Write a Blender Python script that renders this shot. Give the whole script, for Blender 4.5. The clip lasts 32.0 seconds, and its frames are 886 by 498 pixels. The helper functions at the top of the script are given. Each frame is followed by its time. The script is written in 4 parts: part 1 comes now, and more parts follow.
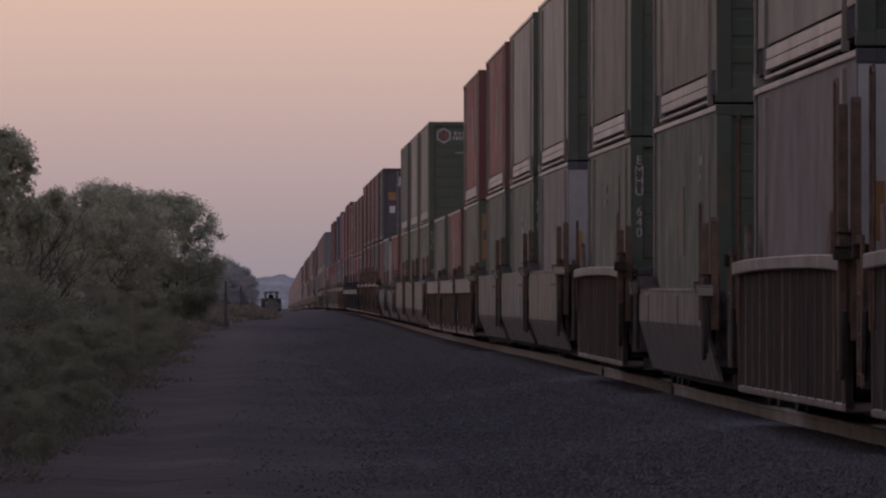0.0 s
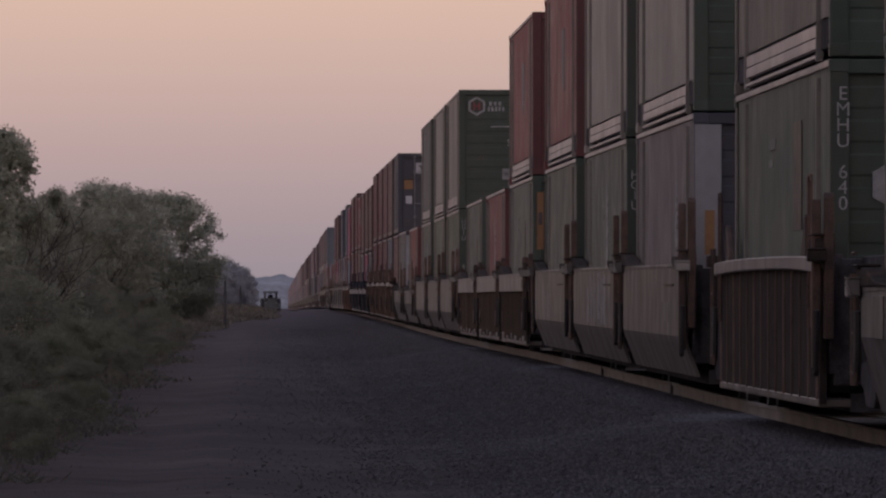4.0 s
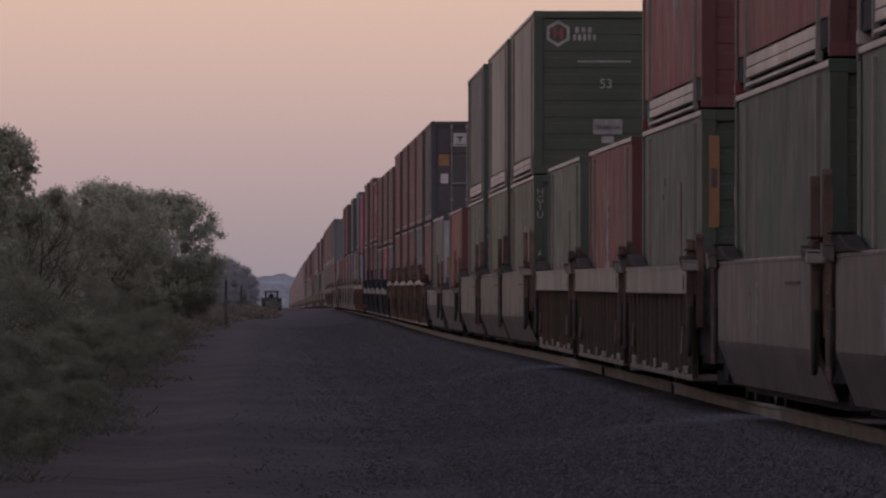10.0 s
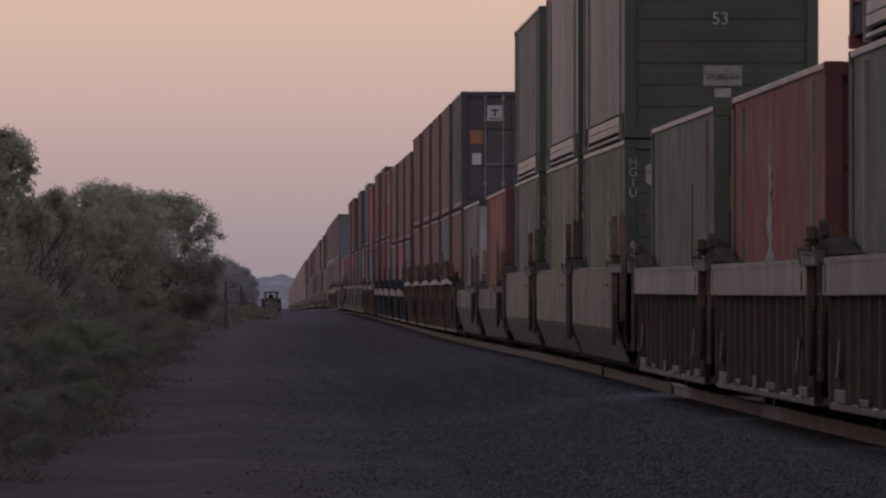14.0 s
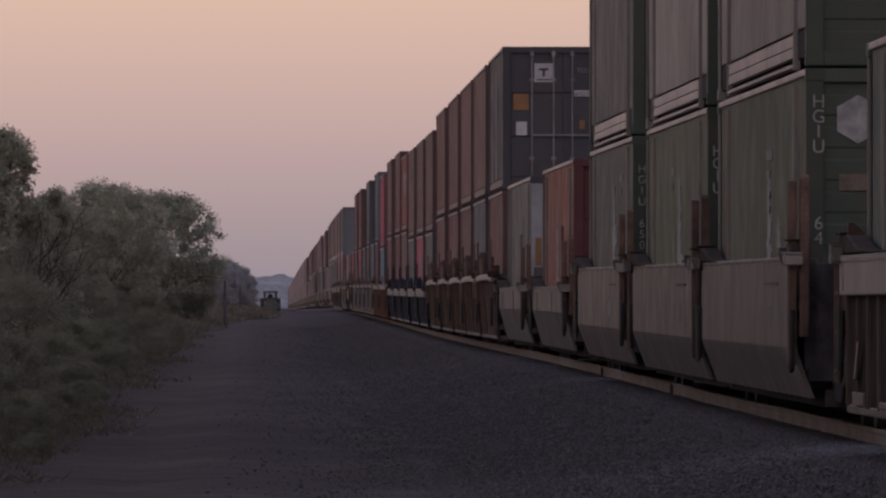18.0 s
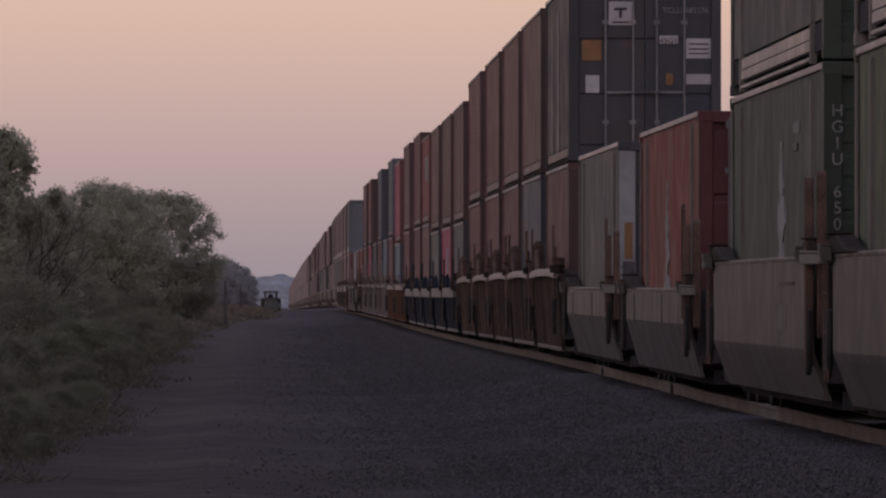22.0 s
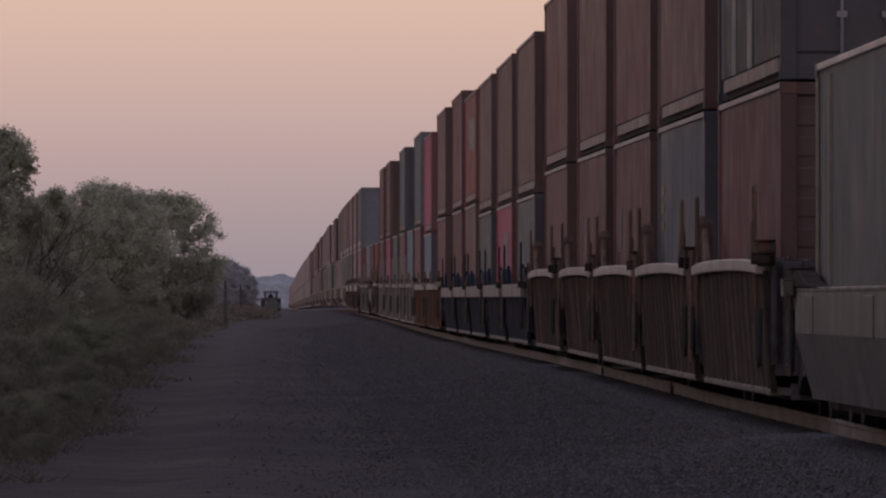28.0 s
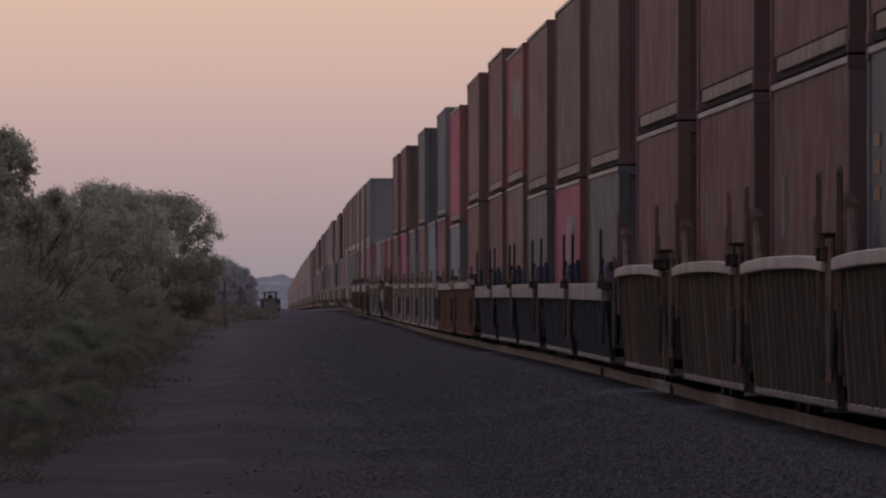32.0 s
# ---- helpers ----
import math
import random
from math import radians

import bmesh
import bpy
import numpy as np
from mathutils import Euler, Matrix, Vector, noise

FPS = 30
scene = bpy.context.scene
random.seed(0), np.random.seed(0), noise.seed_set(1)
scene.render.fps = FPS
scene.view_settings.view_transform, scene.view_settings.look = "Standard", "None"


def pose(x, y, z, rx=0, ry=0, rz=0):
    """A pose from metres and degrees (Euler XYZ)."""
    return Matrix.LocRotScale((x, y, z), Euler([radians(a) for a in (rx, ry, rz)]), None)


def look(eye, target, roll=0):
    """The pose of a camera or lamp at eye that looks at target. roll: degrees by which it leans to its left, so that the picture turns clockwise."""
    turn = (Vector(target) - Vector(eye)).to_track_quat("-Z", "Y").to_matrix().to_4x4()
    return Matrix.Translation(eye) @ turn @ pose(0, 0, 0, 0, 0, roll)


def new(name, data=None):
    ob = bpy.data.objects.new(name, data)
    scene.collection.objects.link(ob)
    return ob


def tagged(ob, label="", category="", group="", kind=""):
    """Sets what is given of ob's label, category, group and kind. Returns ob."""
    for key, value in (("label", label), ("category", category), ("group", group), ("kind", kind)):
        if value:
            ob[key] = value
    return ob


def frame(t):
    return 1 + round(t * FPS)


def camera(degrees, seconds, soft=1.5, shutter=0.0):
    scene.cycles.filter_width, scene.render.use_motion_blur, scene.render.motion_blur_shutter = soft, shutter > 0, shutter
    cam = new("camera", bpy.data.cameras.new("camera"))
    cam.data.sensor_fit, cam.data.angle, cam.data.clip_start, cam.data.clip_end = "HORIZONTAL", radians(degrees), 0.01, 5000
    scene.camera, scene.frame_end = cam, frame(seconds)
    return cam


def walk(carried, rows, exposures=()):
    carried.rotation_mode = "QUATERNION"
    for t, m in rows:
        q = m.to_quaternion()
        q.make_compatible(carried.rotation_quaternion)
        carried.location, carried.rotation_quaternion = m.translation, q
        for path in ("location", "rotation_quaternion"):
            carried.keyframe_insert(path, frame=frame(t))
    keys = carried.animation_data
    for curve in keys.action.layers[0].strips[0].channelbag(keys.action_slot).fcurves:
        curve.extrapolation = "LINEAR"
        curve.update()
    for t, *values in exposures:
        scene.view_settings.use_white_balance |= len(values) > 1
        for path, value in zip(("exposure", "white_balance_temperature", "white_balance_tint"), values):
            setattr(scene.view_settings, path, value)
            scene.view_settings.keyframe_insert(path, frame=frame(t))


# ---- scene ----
FOV, F = 5.2656, 17049.0
cam = camera(FOV, 32.0, soft=2.3)
EYE = Vector((0.0, 0.0, 1.6))
# a tripod that trembles a little: seconds, turn to the left and up, in hundredths of a degree
TREMBLE = [(0, .5, 0), (1, .5, 0), (2, -.2, .5), (2.5, -.5, .3), (3, -.3, 0), (3.5, 0, 0), (5.5, .3, -.5), (6, 0, -.5),
           (6.5, .2, -1.0), (7, .3, -.3), (7.5, 0, 0), (8, .2, .9), (8.5, .2, .5), (9, 0, 0), (10, .7, -.5), (10.5, 1.0, -.5),
           (11, 1.0, -.2), (11.5, .5, 0), (12.5, -.2, .5), (13, -.2, .3), (13.5, 0, .5), (14, .5, 0), (14.5, 1.0, .5),
           (16.5, .5, 0), (17.5, 0, 0), (18.5, 0, -.5), (19, .3, 0), (21.5, 0, 0), (22.5, .5, -.5), (23.5, .2, 0),
           (25.5, 0, 0), (28, .3, -.3), (28.5, .2, 0), (30, 0, 0), (30.5, .3, -.3), (31, 0, 0), (32, 0, 0)]
UP = .3357
# the picture warms a little on the way
WARMTH = [(0, 0, 6500, 10), (8, 0, 6530, 10), (14, .02, 6570, 10.5), (24, .03, 6600, 11), (32, .03, 6610, 11)]
walk(cam, [(t, pose(*EYE, 90 + UP + v * .0101, 0, h * .0101)) for t, h, v in TREMBLE], WARMTH)

# ---- world and light: dusk after sunset, afterglow behind the camera (the -y side), clear hazy sky ----
world = bpy.data.worlds.new("dusk_sky")
scene.world = world
world.use_nodes = True
nt = world.node_tree
nt.nodes.clear()


def wn(kind, **kw):
    n = nt.nodes.new(kind)
    for k, val in kw.items():
        n.inputs[k].default_value = val
    return n


w_out = nt.nodes.new("ShaderNodeOutputWorld")
w_bg = nt.nodes.new("ShaderNodeBackground")
w_co = nt.nodes.new("ShaderNodeTexCoord")
w_sep = nt.nodes.new("ShaderNodeSeparateXYZ")
nt.links.new(w_co.outputs["Generated"], w_sep.inputs[0])
w_ramp = nt.nodes.new("ShaderNodeValToRGB")
w_map = nt.nodes.new("ShaderNodeMapRange")
w_map.inputs["From Min"].default_value, w_map.inputs["From Max"].default_value = -.004, .996
nt.links.new(w_sep.outputs["Z"], w_map.inputs["Value"])
nt.links.new(w_map.outputs[0], w_ramp.inputs[0])
SKY = [(0, (.285, .252, .295)), (.009, (.335, .278, .308)), (.019, (.47, .348, .350)), (.029, (.60, .428, .382)),
       (.038, (.705, .49, .400)), (.075, (.66, .47, .40)), (.16, (.50, .395, .40)), (.35, (.40, .38, .47)), (1, (.34, .36, .52))]
el = w_ramp.color_ramp.elements
el[0].position, el[0].color = SKY[0][0], (*SKY[0][1], 1)
el[1].position, el[1].color = SKY[-1][0], (*SKY[-1][1], 1)
for at, c in SKY[1:-1]:
    e = el.new(at)
    e.color = (*c, 1)
w_sky = nt.nodes.new("ShaderNodeTexSky")
w_sky.sky_type, w_sky.sun_disc = "NISHITA", False
w_sky.sun_elevation, w_sky.sun_rotation = radians(1.5), radians(190)
# the afterglow is behind the camera, the view looks away from it
w_az = nt.nodes.new("ShaderNodeMapRange")
w_az.interpolation_type = "SMOOTHSTEP"
for k, val in (("From Min", .35), ("From Max", -.95), ("To Min", .0), ("To Max", 1.35)):
    w_az.inputs[k].default_value = val
nt.links.new(w_sep.outputs["Y"], w_az.inputs["Value"])
w_mul = nt.nodes.new("ShaderNodeVectorMath")
w_mul.operation = "SCALE"
nt.links.new(w_ramp.outputs[0], w_mul.inputs[0])
w_low = nt.nodes.new("ShaderNodeMapRange")
w_low.interpolation_type = "SMOOTHSTEP"
for k, val in (("From Min", .02), ("From Max", .62), ("To Min", 1.0), ("To Max", .0)):
    w_low.inputs[k].default_value = val
nt.links.new(w_sep.outputs["Z"], w_low.inputs["Value"])
w_glow = nt.nodes.new("ShaderNodeMath")
w_glow.operation = "MULTIPLY_ADD"
w_glow.inputs[2].default_value = 1.0
nt.links.new(w_az.outputs[0], w_glow.inputs[0])
nt.links.new(w_low.outputs[0], w_glow.inputs[1])
nt.links.new(w_glow.outputs[0], w_mul.inputs["Scale"])
w_nis = nt.nodes.new("ShaderNodeVectorMath")
w_nis.operation = "SCALE"
w_nis.inputs["Scale"].default_value = .012
nt.links.new(w_sky.outputs[0], w_nis.inputs[0])
w_add = nt.nodes.new("ShaderNodeVectorMath")
nt.links.new(w_mul.outputs[0], w_add.inputs[0])
nt.links.new(w_nis.outputs[0], w_add.inputs[1])
nt.links.new(w_add.outputs[0], w_bg.inputs[0])
w_bg.inputs[1].default_value = 1.0
nt.links.new(w_bg.outputs[0], w_out.inputs[0])

sun = new("sun", bpy.data.lights.new("sun", "SUN"))
sun.data.energy, sun.data.angle, sun.data.color = .03, radians(25), (1.0, .78, .66)
sun.matrix_world = look((-14, -60, 12), (0, 0, 0))


# ---- materials ----
def mat(name, rgb, rough=.6, metal=0.0, vary=.12, streak=.0, grime=(.06, .05, .045), scale=3.0, bump=.0, bscale=40.0,
        rust=.0, island=False, spec=.4):
    """A painted or natural surface with two scales of variation, upright streaks and rust specks."""
    m = bpy.data.materials.new(name)
    m.use_nodes = True
    t = m.node_tree
    b = t.nodes["Principled BSDF"]
    b.inputs["Roughness"].default_value, b.inputs["Metallic"].default_value = rough, metal
    b.inputs["Specular IOR Level"].default_value = spec
    L = t.links.new
    co = t.nodes.new("ShaderNodeTexCoord")
    info = t.nodes.new("ShaderNodeObjectInfo")
    geo = t.nodes.new("ShaderNodeNewGeometry")
    shift = t.nodes.new("ShaderNodeVectorMath")
    shift.operation = "MULTIPLY_ADD"
    shift.inputs[1].default_value = (37, 53, 71)
    L(info.outputs["Random"], shift.inputs[0])
    L(co.outputs["Object"], shift.inputs[2])

    def noise_tex(sc, detail, stretch=None):
        n = t.nodes.new("ShaderNodeTexNoise")
        n.inputs["Scale"].default_value, n.inputs["Detail"].default_value = sc, detail
        if stretch:
            mp = t.nodes.new("ShaderNodeMapping")
            mp.inputs["Scale"].default_value = stretch
            L(shift.outputs[0], mp.inputs[0])
            L(mp.outputs[0], n.inputs["Vector"])
        else:
            L(shift.outputs[0], n.inputs["Vector"])
        return n.outputs["Fac"]

    def spread(fac, lo, hi, to0, to1):
        r = t.nodes.new("ShaderNodeMapRange")
        for k, val in (("From Min", lo), ("From Max", hi), ("To Min", to0), ("To Max", to1)):
            r.inputs[k].default_value = val
        L(fac, r.inputs["Value"])
        return r.outputs[0]

    def blend(fac, a, c, mode="MIX"):
        x = t.nodes.new("ShaderNodeMix")
        x.data_type, x.blend_type = "RGBA", mode
        if isinstance(fac, float):
            x.inputs[0].default_value = fac
        else:
            L(fac, x.inputs[0])
        for k, val in ((6, a), (7, c)):
            if isinstance(val, tuple):
                x.inputs[k].default_value = (*val, 1)
            else:
                L(val, x.inputs[k])
        return x.outputs[2]

    dark = tuple(c * (1 - vary * 2) for c in rgb)
    light = tuple(min(1, c * (1 + vary * 2)) for c in rgb)
    col = blend(spread(noise_tex(scale, 6), .3, .7, 0, 1), dark, light)
    fine = blend(spread(noise_tex(scale * 9, 4), .3, .7, 0, 1), tuple([1 - vary] * 3), tuple([1 + vary] * 3))
    col = blend(1.0, col, fine, "MULTIPLY")
    rnd = geo.outputs["Random Per Island"] if island else info.outputs["Random"]
    tint = blend(rnd, tuple([1 - vary * 1.5] * 3), tuple([1 + vary * 1.5] * 3))
    col = blend(1.0, col, tint, "MULTIPLY")
    if streak:
        col = blend(spread(noise_tex(1.0, 5, (.45, .45, .10)), .48, .75, 0, streak), col, grime)
        pale = tuple(min(1, c * .7 + .055) for c in rgb)
        col = blend(spread(noise_tex(1.0, 6, (1.0, 1.0, .18)), .60, .72, 0, streak * .55), col, pale)
    if rust:
        col = blend(spread(noise_tex(2.6, 8), .62, .72, 0, rust), col, (.11, .045, .025))
    L(col, b.inputs["Base Color"])
    L(spread(noise_tex(scale * 2, 3), .3, .7, max(.05, rough - .12), min(1, rough + .12)), b.inputs["Roughness"])
    if bump:
        bp = t.nodes.new("ShaderNodeBump")
        bp.inputs["Strength"].default_value, bp.inputs["Distance"].default_value = bump, .02
        L(noise_tex(bscale, 4), bp.inputs["Height"])
        L(bp.outputs[0], b.inputs["Normal"])
    return m


def paint(name, rgb, rough=.5, streak=.45, rust=.25, grime=(.07, .06, .055), vary=.09, spec=.32):
    return mat(name, rgb, rough, vary=vary, streak=streak, rust=rust, grime=grime, scale=.7, bump=.08, bscale=3.0, spec=spec)


PAINT = {
    "green": paint("faded_green_paint", (.074, .092, .078)),
    "olive": paint("olive_green_paint", (.087, .105, .069)),
    "shaded_green": paint("dark_green_shaded_end", (.029, .043, .033)),
    "silver": paint("weathered_silver_paint", (.252, .230, .206), streak=.6),
    "tan": paint("dusty_tan_grey_paint", (.149, .131, .116), streak=.55),
    "mauve": paint("faded_mauve_grey_paint", (.128, .111, .121)),
    "white": paint("dirty_white_paint", (.205, .210, .225), streak=.3, rust=.1),
    "red": paint("weathered_red_paint", (.178, .041, .046)),
    "orange": paint("orange_red_paint", (.168, .031, .027)),
    "maroon": paint("maroon_paint", (.118, .046, .052)),
    "brown": paint("brown_maroon_paint", (.122, .064, .064)),
    "shaded_red": paint("red_paint_shaded_end", (.080, .024, .027)),
    "shaded_maroon": paint("maroon_paint_shaded_end", (.046, .023, .025)),
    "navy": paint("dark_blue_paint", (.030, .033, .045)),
    "bluegrey": paint("blue_grey_paint", (.077, .087, .104)),
    "teal": paint("teal_blue_paint", (.072, .111, .128)),
    "skyblue": paint("light_blue_paint", (.105, .150, .190)),
    "pink": paint("magenta_pink_paint", (.30, .056, .110)),
    "muted": paint("haze_paled_maroon_paint", (.220, .140, .158)),
    "clay": paint("haze_paled_clay_paint", (.215, .150, .165)),
    "grey": paint("grey_green_paint", (.090, .094, .097)),
}
M_DARKIRON = mat("dark_brown_iron", (.030, .022, .019), .85, vary=.25, scale=5, bump=.25, rust=.4, spec=.15)
M_TOPEDGE = paint("pale_top_rail_sky_lit", (.30, .25, .24), streak=.3)
M_FORK = paint("dusty_bottom_rail", (.15, .108, .102), streak=.35)
M_CHORD = paint("pale_sill_paint", (.205, .176, .160), streak=.5)
M_WELL = paint("grey_tan_well_paint", (.104, .089, .082), streak=.18)
M_LOWW = paint("light_grey_well_paint", (.096, .088, .084), streak=.5)
M_RIB = paint("rust_brown_well_paint", (.088, .066, .052), rough=.75, streak=.5, rust=.6, spec=.12)
M_BASKET = paint("brown_maroon_well_paint", (.084, .060, .046), rough=.8, vary=.2, streak=.5, rust=.5, spec=.12)
M_RIM = paint("pale_rail_sky_gleam", (.385, .325, .305), rough=.42, streak=.3, rust=.1)
M_POST = paint("pale_worn_post", (.185, .170, .152), streak=.4)
M_BRACKET = paint("dusty_grey_bracket_paint", (.105, .094, .088), rough=.45)
M_CREAM = paint("cream_sill_paint", (.30, .255, .23), streak=.35)
M_BLUEW = paint("dark_blue_well_paint", (.014, .018, .028), rough=.9, streak=.2, spec=.06)
M_BLUEBOX = paint("bright_blue_equipment_paint", (.022, .034, .068), rough=.5)
M_GREYSILL = paint("grey_sill_paint", (.145, .138, .14))
M_SILLD = paint("dusty_brown_sill_paint", (.160, .140, .132))
M_ORANGE = paint("orange_brown_well_paint", (.105, .058, .042), rough=.75, spec=.12)
M_BONE = paint("bone_white_well_paint", (.165, .152, .145), streak=.6)
M_DARK = mat("dirty_black_steel", (.056, .052, .056), .92, .0, vary=.2, scale=6, bump=.2, spec=.08)
M_IRON = mat("rusty_brown_iron", (.078, .047, .035), .75, .0, vary=.25, scale=5, bump=.25, rust=.5)
M_WEB = mat("dark_web_plate", (.040, .032, .029), .95, vary=.2, scale=4, spec=.04)
M_STEEL = mat("dirty_wheel_steel", (.032, .029, .029), .95, .0, vary=.2)
M_RAILSIDE = mat("rusty_rail_side", (.165, .138, .118), .7, .0, vary=.16, scale=1.2, bump=.3, bscale=30)
M_RAILTOP = mat("polished_rail_head", (.45, .42, .40), .22, 1.0, vary=.08, scale=4)
M_WOOD = mat("old_tie_wood", (.075, .06, .05), .85, vary=.25, scale=4, bump=.5)
M_TANMARK = mat("faded_orange_mark", (.112, .088, .068), .6, vary=.2, scale=4)
M_YELLOW = mat("amber_warning_label", (.155, .078, .032), .5, vary=.1)
M_LABEL = mat("white_label", (.33, .33, .345), .5, vary=.08)
M_LETTER = mat("white_stencil_paint", (.20, .20, .20), .6, vary=.15, scale=8)
M_FAINT = mat("worn_grey_lettering", (.125, .132, .128), .6, vary=.2, scale=8)
M_SPRAY = mat("pale_blue_spray_paint", (.125, .135, .165), .5, vary=.25, scale=5)
M_ROD = mat("galvanised_rod", (.15, .15, .16), .5, .3, vary=.15)
M_BALLAST = mat("crushed_grey_stone", (.096, .091, .098), .85, vary=.17, scale=9, bump=.6, bscale=25, island=True, spec=.05)
M_BARK = mat("grey_brown_bark", (.075, .06, .05), .9, vary=.25, scale=4, bump=.6, bscale=20)
M_LEAF = mat("dull_green_leaves", (.335, .340, .268), .7, vary=.13, scale=.8, island=True, spec=.15)
M_LEAF2 = mat("olive_green_leaves", (.352, .355, .285), .7, vary=.13, scale=.8, island=True, spec=.15)
M_LEAF3 = mat("dark_green_leaves", (.315, .318, .246), .7, vary=.13, scale=.8, island=True, spec=.15)
M_BUSH = mat("shrub_leaves", (.188, .184, .140), .8, vary=.14, scale=.8, island=True, spec=.1)
M_BUSH2 = mat("olive_shrub_leaves", (.196, .198, .140), .8, vary=.14, scale=.8, island=True, spec=.1)
M_LEAF4 = mat("haze_grey_far_leaves", (.42, .415, .43), .8, vary=.06, scale=.5, island=True, spec=.1)
M_GRASS = mat("dull_weeds", (.105, .095, .074), .8, vary=.2, scale=2, island=True)
M_WEED = mat("dry_olive_weeds", (.150, .130, .105), .8, vary=.2, scale=.3, island=True)
M_FAR = mat("hazed_wooded_hill", (.205, .212, .232), .9, vary=.15, scale=.05)
M_TRACTOR = mat("faded_machine_paint", (.062, .064, .062), .6, vary=.15, rust=.3)
M_TYRE = mat("black_rubber", (.025, .025, .025), .8, vary=.2, scale=6)
M_GLASS = bpy.data.materials.new("cab_glass")
M_GLASS.use_nodes = True
M_GLASS.node_tree.nodes["Principled BSDF"].inputs["Transmission Weight"].default_value = 1.0
M_GLASS.node_tree.nodes["Principled BSDF"].inputs["Roughness"].default_value = .05
M_GLASS.node_tree.nodes["Principled BSDF"].inputs["IOR"].default_value = 1.05
M_GREYPOST = mat("weathered_grey_post", (.05, .048, .05), .8, vary=.2)


def leafy(m, share=.5):
    """Half of the leaf's colour goes to reflected light and half to light let through."""
    t = m.node_tree
    b, out = t.nodes["Principled BSDF"], t.nodes["Material Output"]
    tr, mx = t.nodes.new("ShaderNodeBsdfTranslucent"), t.nodes.new("ShaderNodeMixShader")
    t.links.new(b.inputs["Base Color"].links[0].from_socket, tr.inputs[0])
    mx.inputs[0].default_value = share
    t.links.new(b.outputs[0], mx.inputs[1])
    t.links.new(tr.outputs[0], mx.inputs[2])
    t.links.new(mx.outputs[0], out.inputs[0])


for leaf in (M_LEAF, M_LEAF2, M_LEAF3, M_BUSH, M_BUSH2, M_LEAF4, M_GRASS, M_WEED):
    leafy(leaf)


# ---- mesh building ----
class Shape:
    """Collects solids into one mesh."""

    def __init__(self):
        self.v, self.f = [], []

    def add(self, v, f):
        o = len(self.v)
        self.v += [tuple(p) for p in v]
        self.f += [tuple(i + o for i in q) for q in f]
        return self

    def box(self, x0, x1, y0, y1, z0, z1):
        v = [(x, y, z) for z in (z0, z1) for y in (y0, y1) for x in (x0, x1)]
        return self.add(v, [(0, 2, 3, 1), (4, 5, 7, 6), (0, 1, 5, 4), (2, 6, 7, 3), (0, 4, 6, 2), (1, 3, 7, 5)])

    def prism(self, prof, y0, y1):
        """A profile of (x, z), counter-clockwise seen from -y, drawn out along y."""
        n = len(prof)
        v = [(x, y0, z) for x, z in prof] + [(x, y1, z) for x, z in prof]
        return self.add(v, [tuple(range(n)), tuple(range(2 * n - 1, n - 1, -1))] +
                        [(i, n + i, n + (i + 1) % n, (i + 1) % n) for i in range(n)])

    def prism_x(self, prof, x0, x1):
        """A profile of (y, z) drawn out along x."""
        n = len(prof)
        v = [(x0, y, z) for y, z in prof] + [(x1, y, z) for y, z in prof]
        return self.add(v, [tuple(range(n - 1, -1, -1)), tuple(range(n, 2 * n))] +
                        [(i, (i + 1) % n, n + (i + 1) % n, n + i) for i in range(n)])

    def tube(self, p, q, r0, r1=None, n=8):
        p, q = Vector(p), Vector(q)
        r1 = r0 if r1 is None else r1
        d = (q - p).normalized()
        a = d.orthogonal().normalized()
        b = d.cross(a)
        ring = [(math.cos(k * math.tau / n), math.sin(k * math.tau / n)) for k in range(n)]
        v = [p + (a * c + b * s) * r0 for c, s in ring] + [q + (a * c + b * s) * r1 for c, s in ring]
        return self.add(v, [tuple(range(n - 1, -1, -1)), tuple(range(n, 2 * n))] +
                        [(i, (i + 1) % n, n + (i + 1) % n, n + i) for i in range(n)])

    def path(self, pts, r, n=6):
        for p, q in zip(pts, pts[1:]):
            self.tube(p, q, r, r, n)
        return self

    def mesh(self, name, material, bevel=0.0, smooth=False):
        me = bpy.data.meshes.new(name)
        me.from_pydata(self.v, [], self.f)
        bm = bmesh.new()
        bm.from_mesh(me)
        bmesh.ops.recalc_face_normals(bm, faces=bm.faces)
        if bevel:
            sharp = [e for e in bm.edges if len(e.link_faces) == 2 and e.calc_face_angle(0) > .6]
            bmesh.ops.bevel(bm, geom=sharp, offset=bevel, segments=1, affect="EDGES")
        bm.to_mesh(me)
        bm.free()
        if smooth:
            me.shade_smooth()
        me.materials.append(material)
        return me


def part(name, data, parent, label="", at=None):
    ob = new(name, data)
    ob.parent = parent
    if at is not None:
        ob.matrix_basis = at
    return tagged(ob, label)


MESHES = {}


def shared(key, make):
    """One mesh for all the parts that look alike."""
    if key not in MESHES:
        MESHES[key] = make()
    return MESHES[key]


# ---- the line of the track: y, x of its middle, height of the rail's head ----
TRACK = np.array([(-520, 17.44, .53), (-300, 12.78, .52), (-100, 8.54, .515), (0, 6.42, .512), (40, 5.565, .510), (80, 4.722, .508),
                  (120, 3.895, .571), (160, 3.103, .661), (200, 2.346, .701), (250, 1.407, .737), (300, .452, .805),
                  (350, -.514, .897), (400, -1.478, .994), (475, -2.902, 1.112), (550, -4.301, 1.191), (625, -5.681, 1.231),
                  (700, -7.045, 1.238), (850, -9.725, 1.19), (1000, -12.40, 1.096), (1300, -17.84, .86), (1600, -23.1, .63),
                  (2000, -30.0, .40), (2400, -36.85, .26), (3000, -46.9, .25), (3600, -56.9, .25), (5000, -80, .25)])


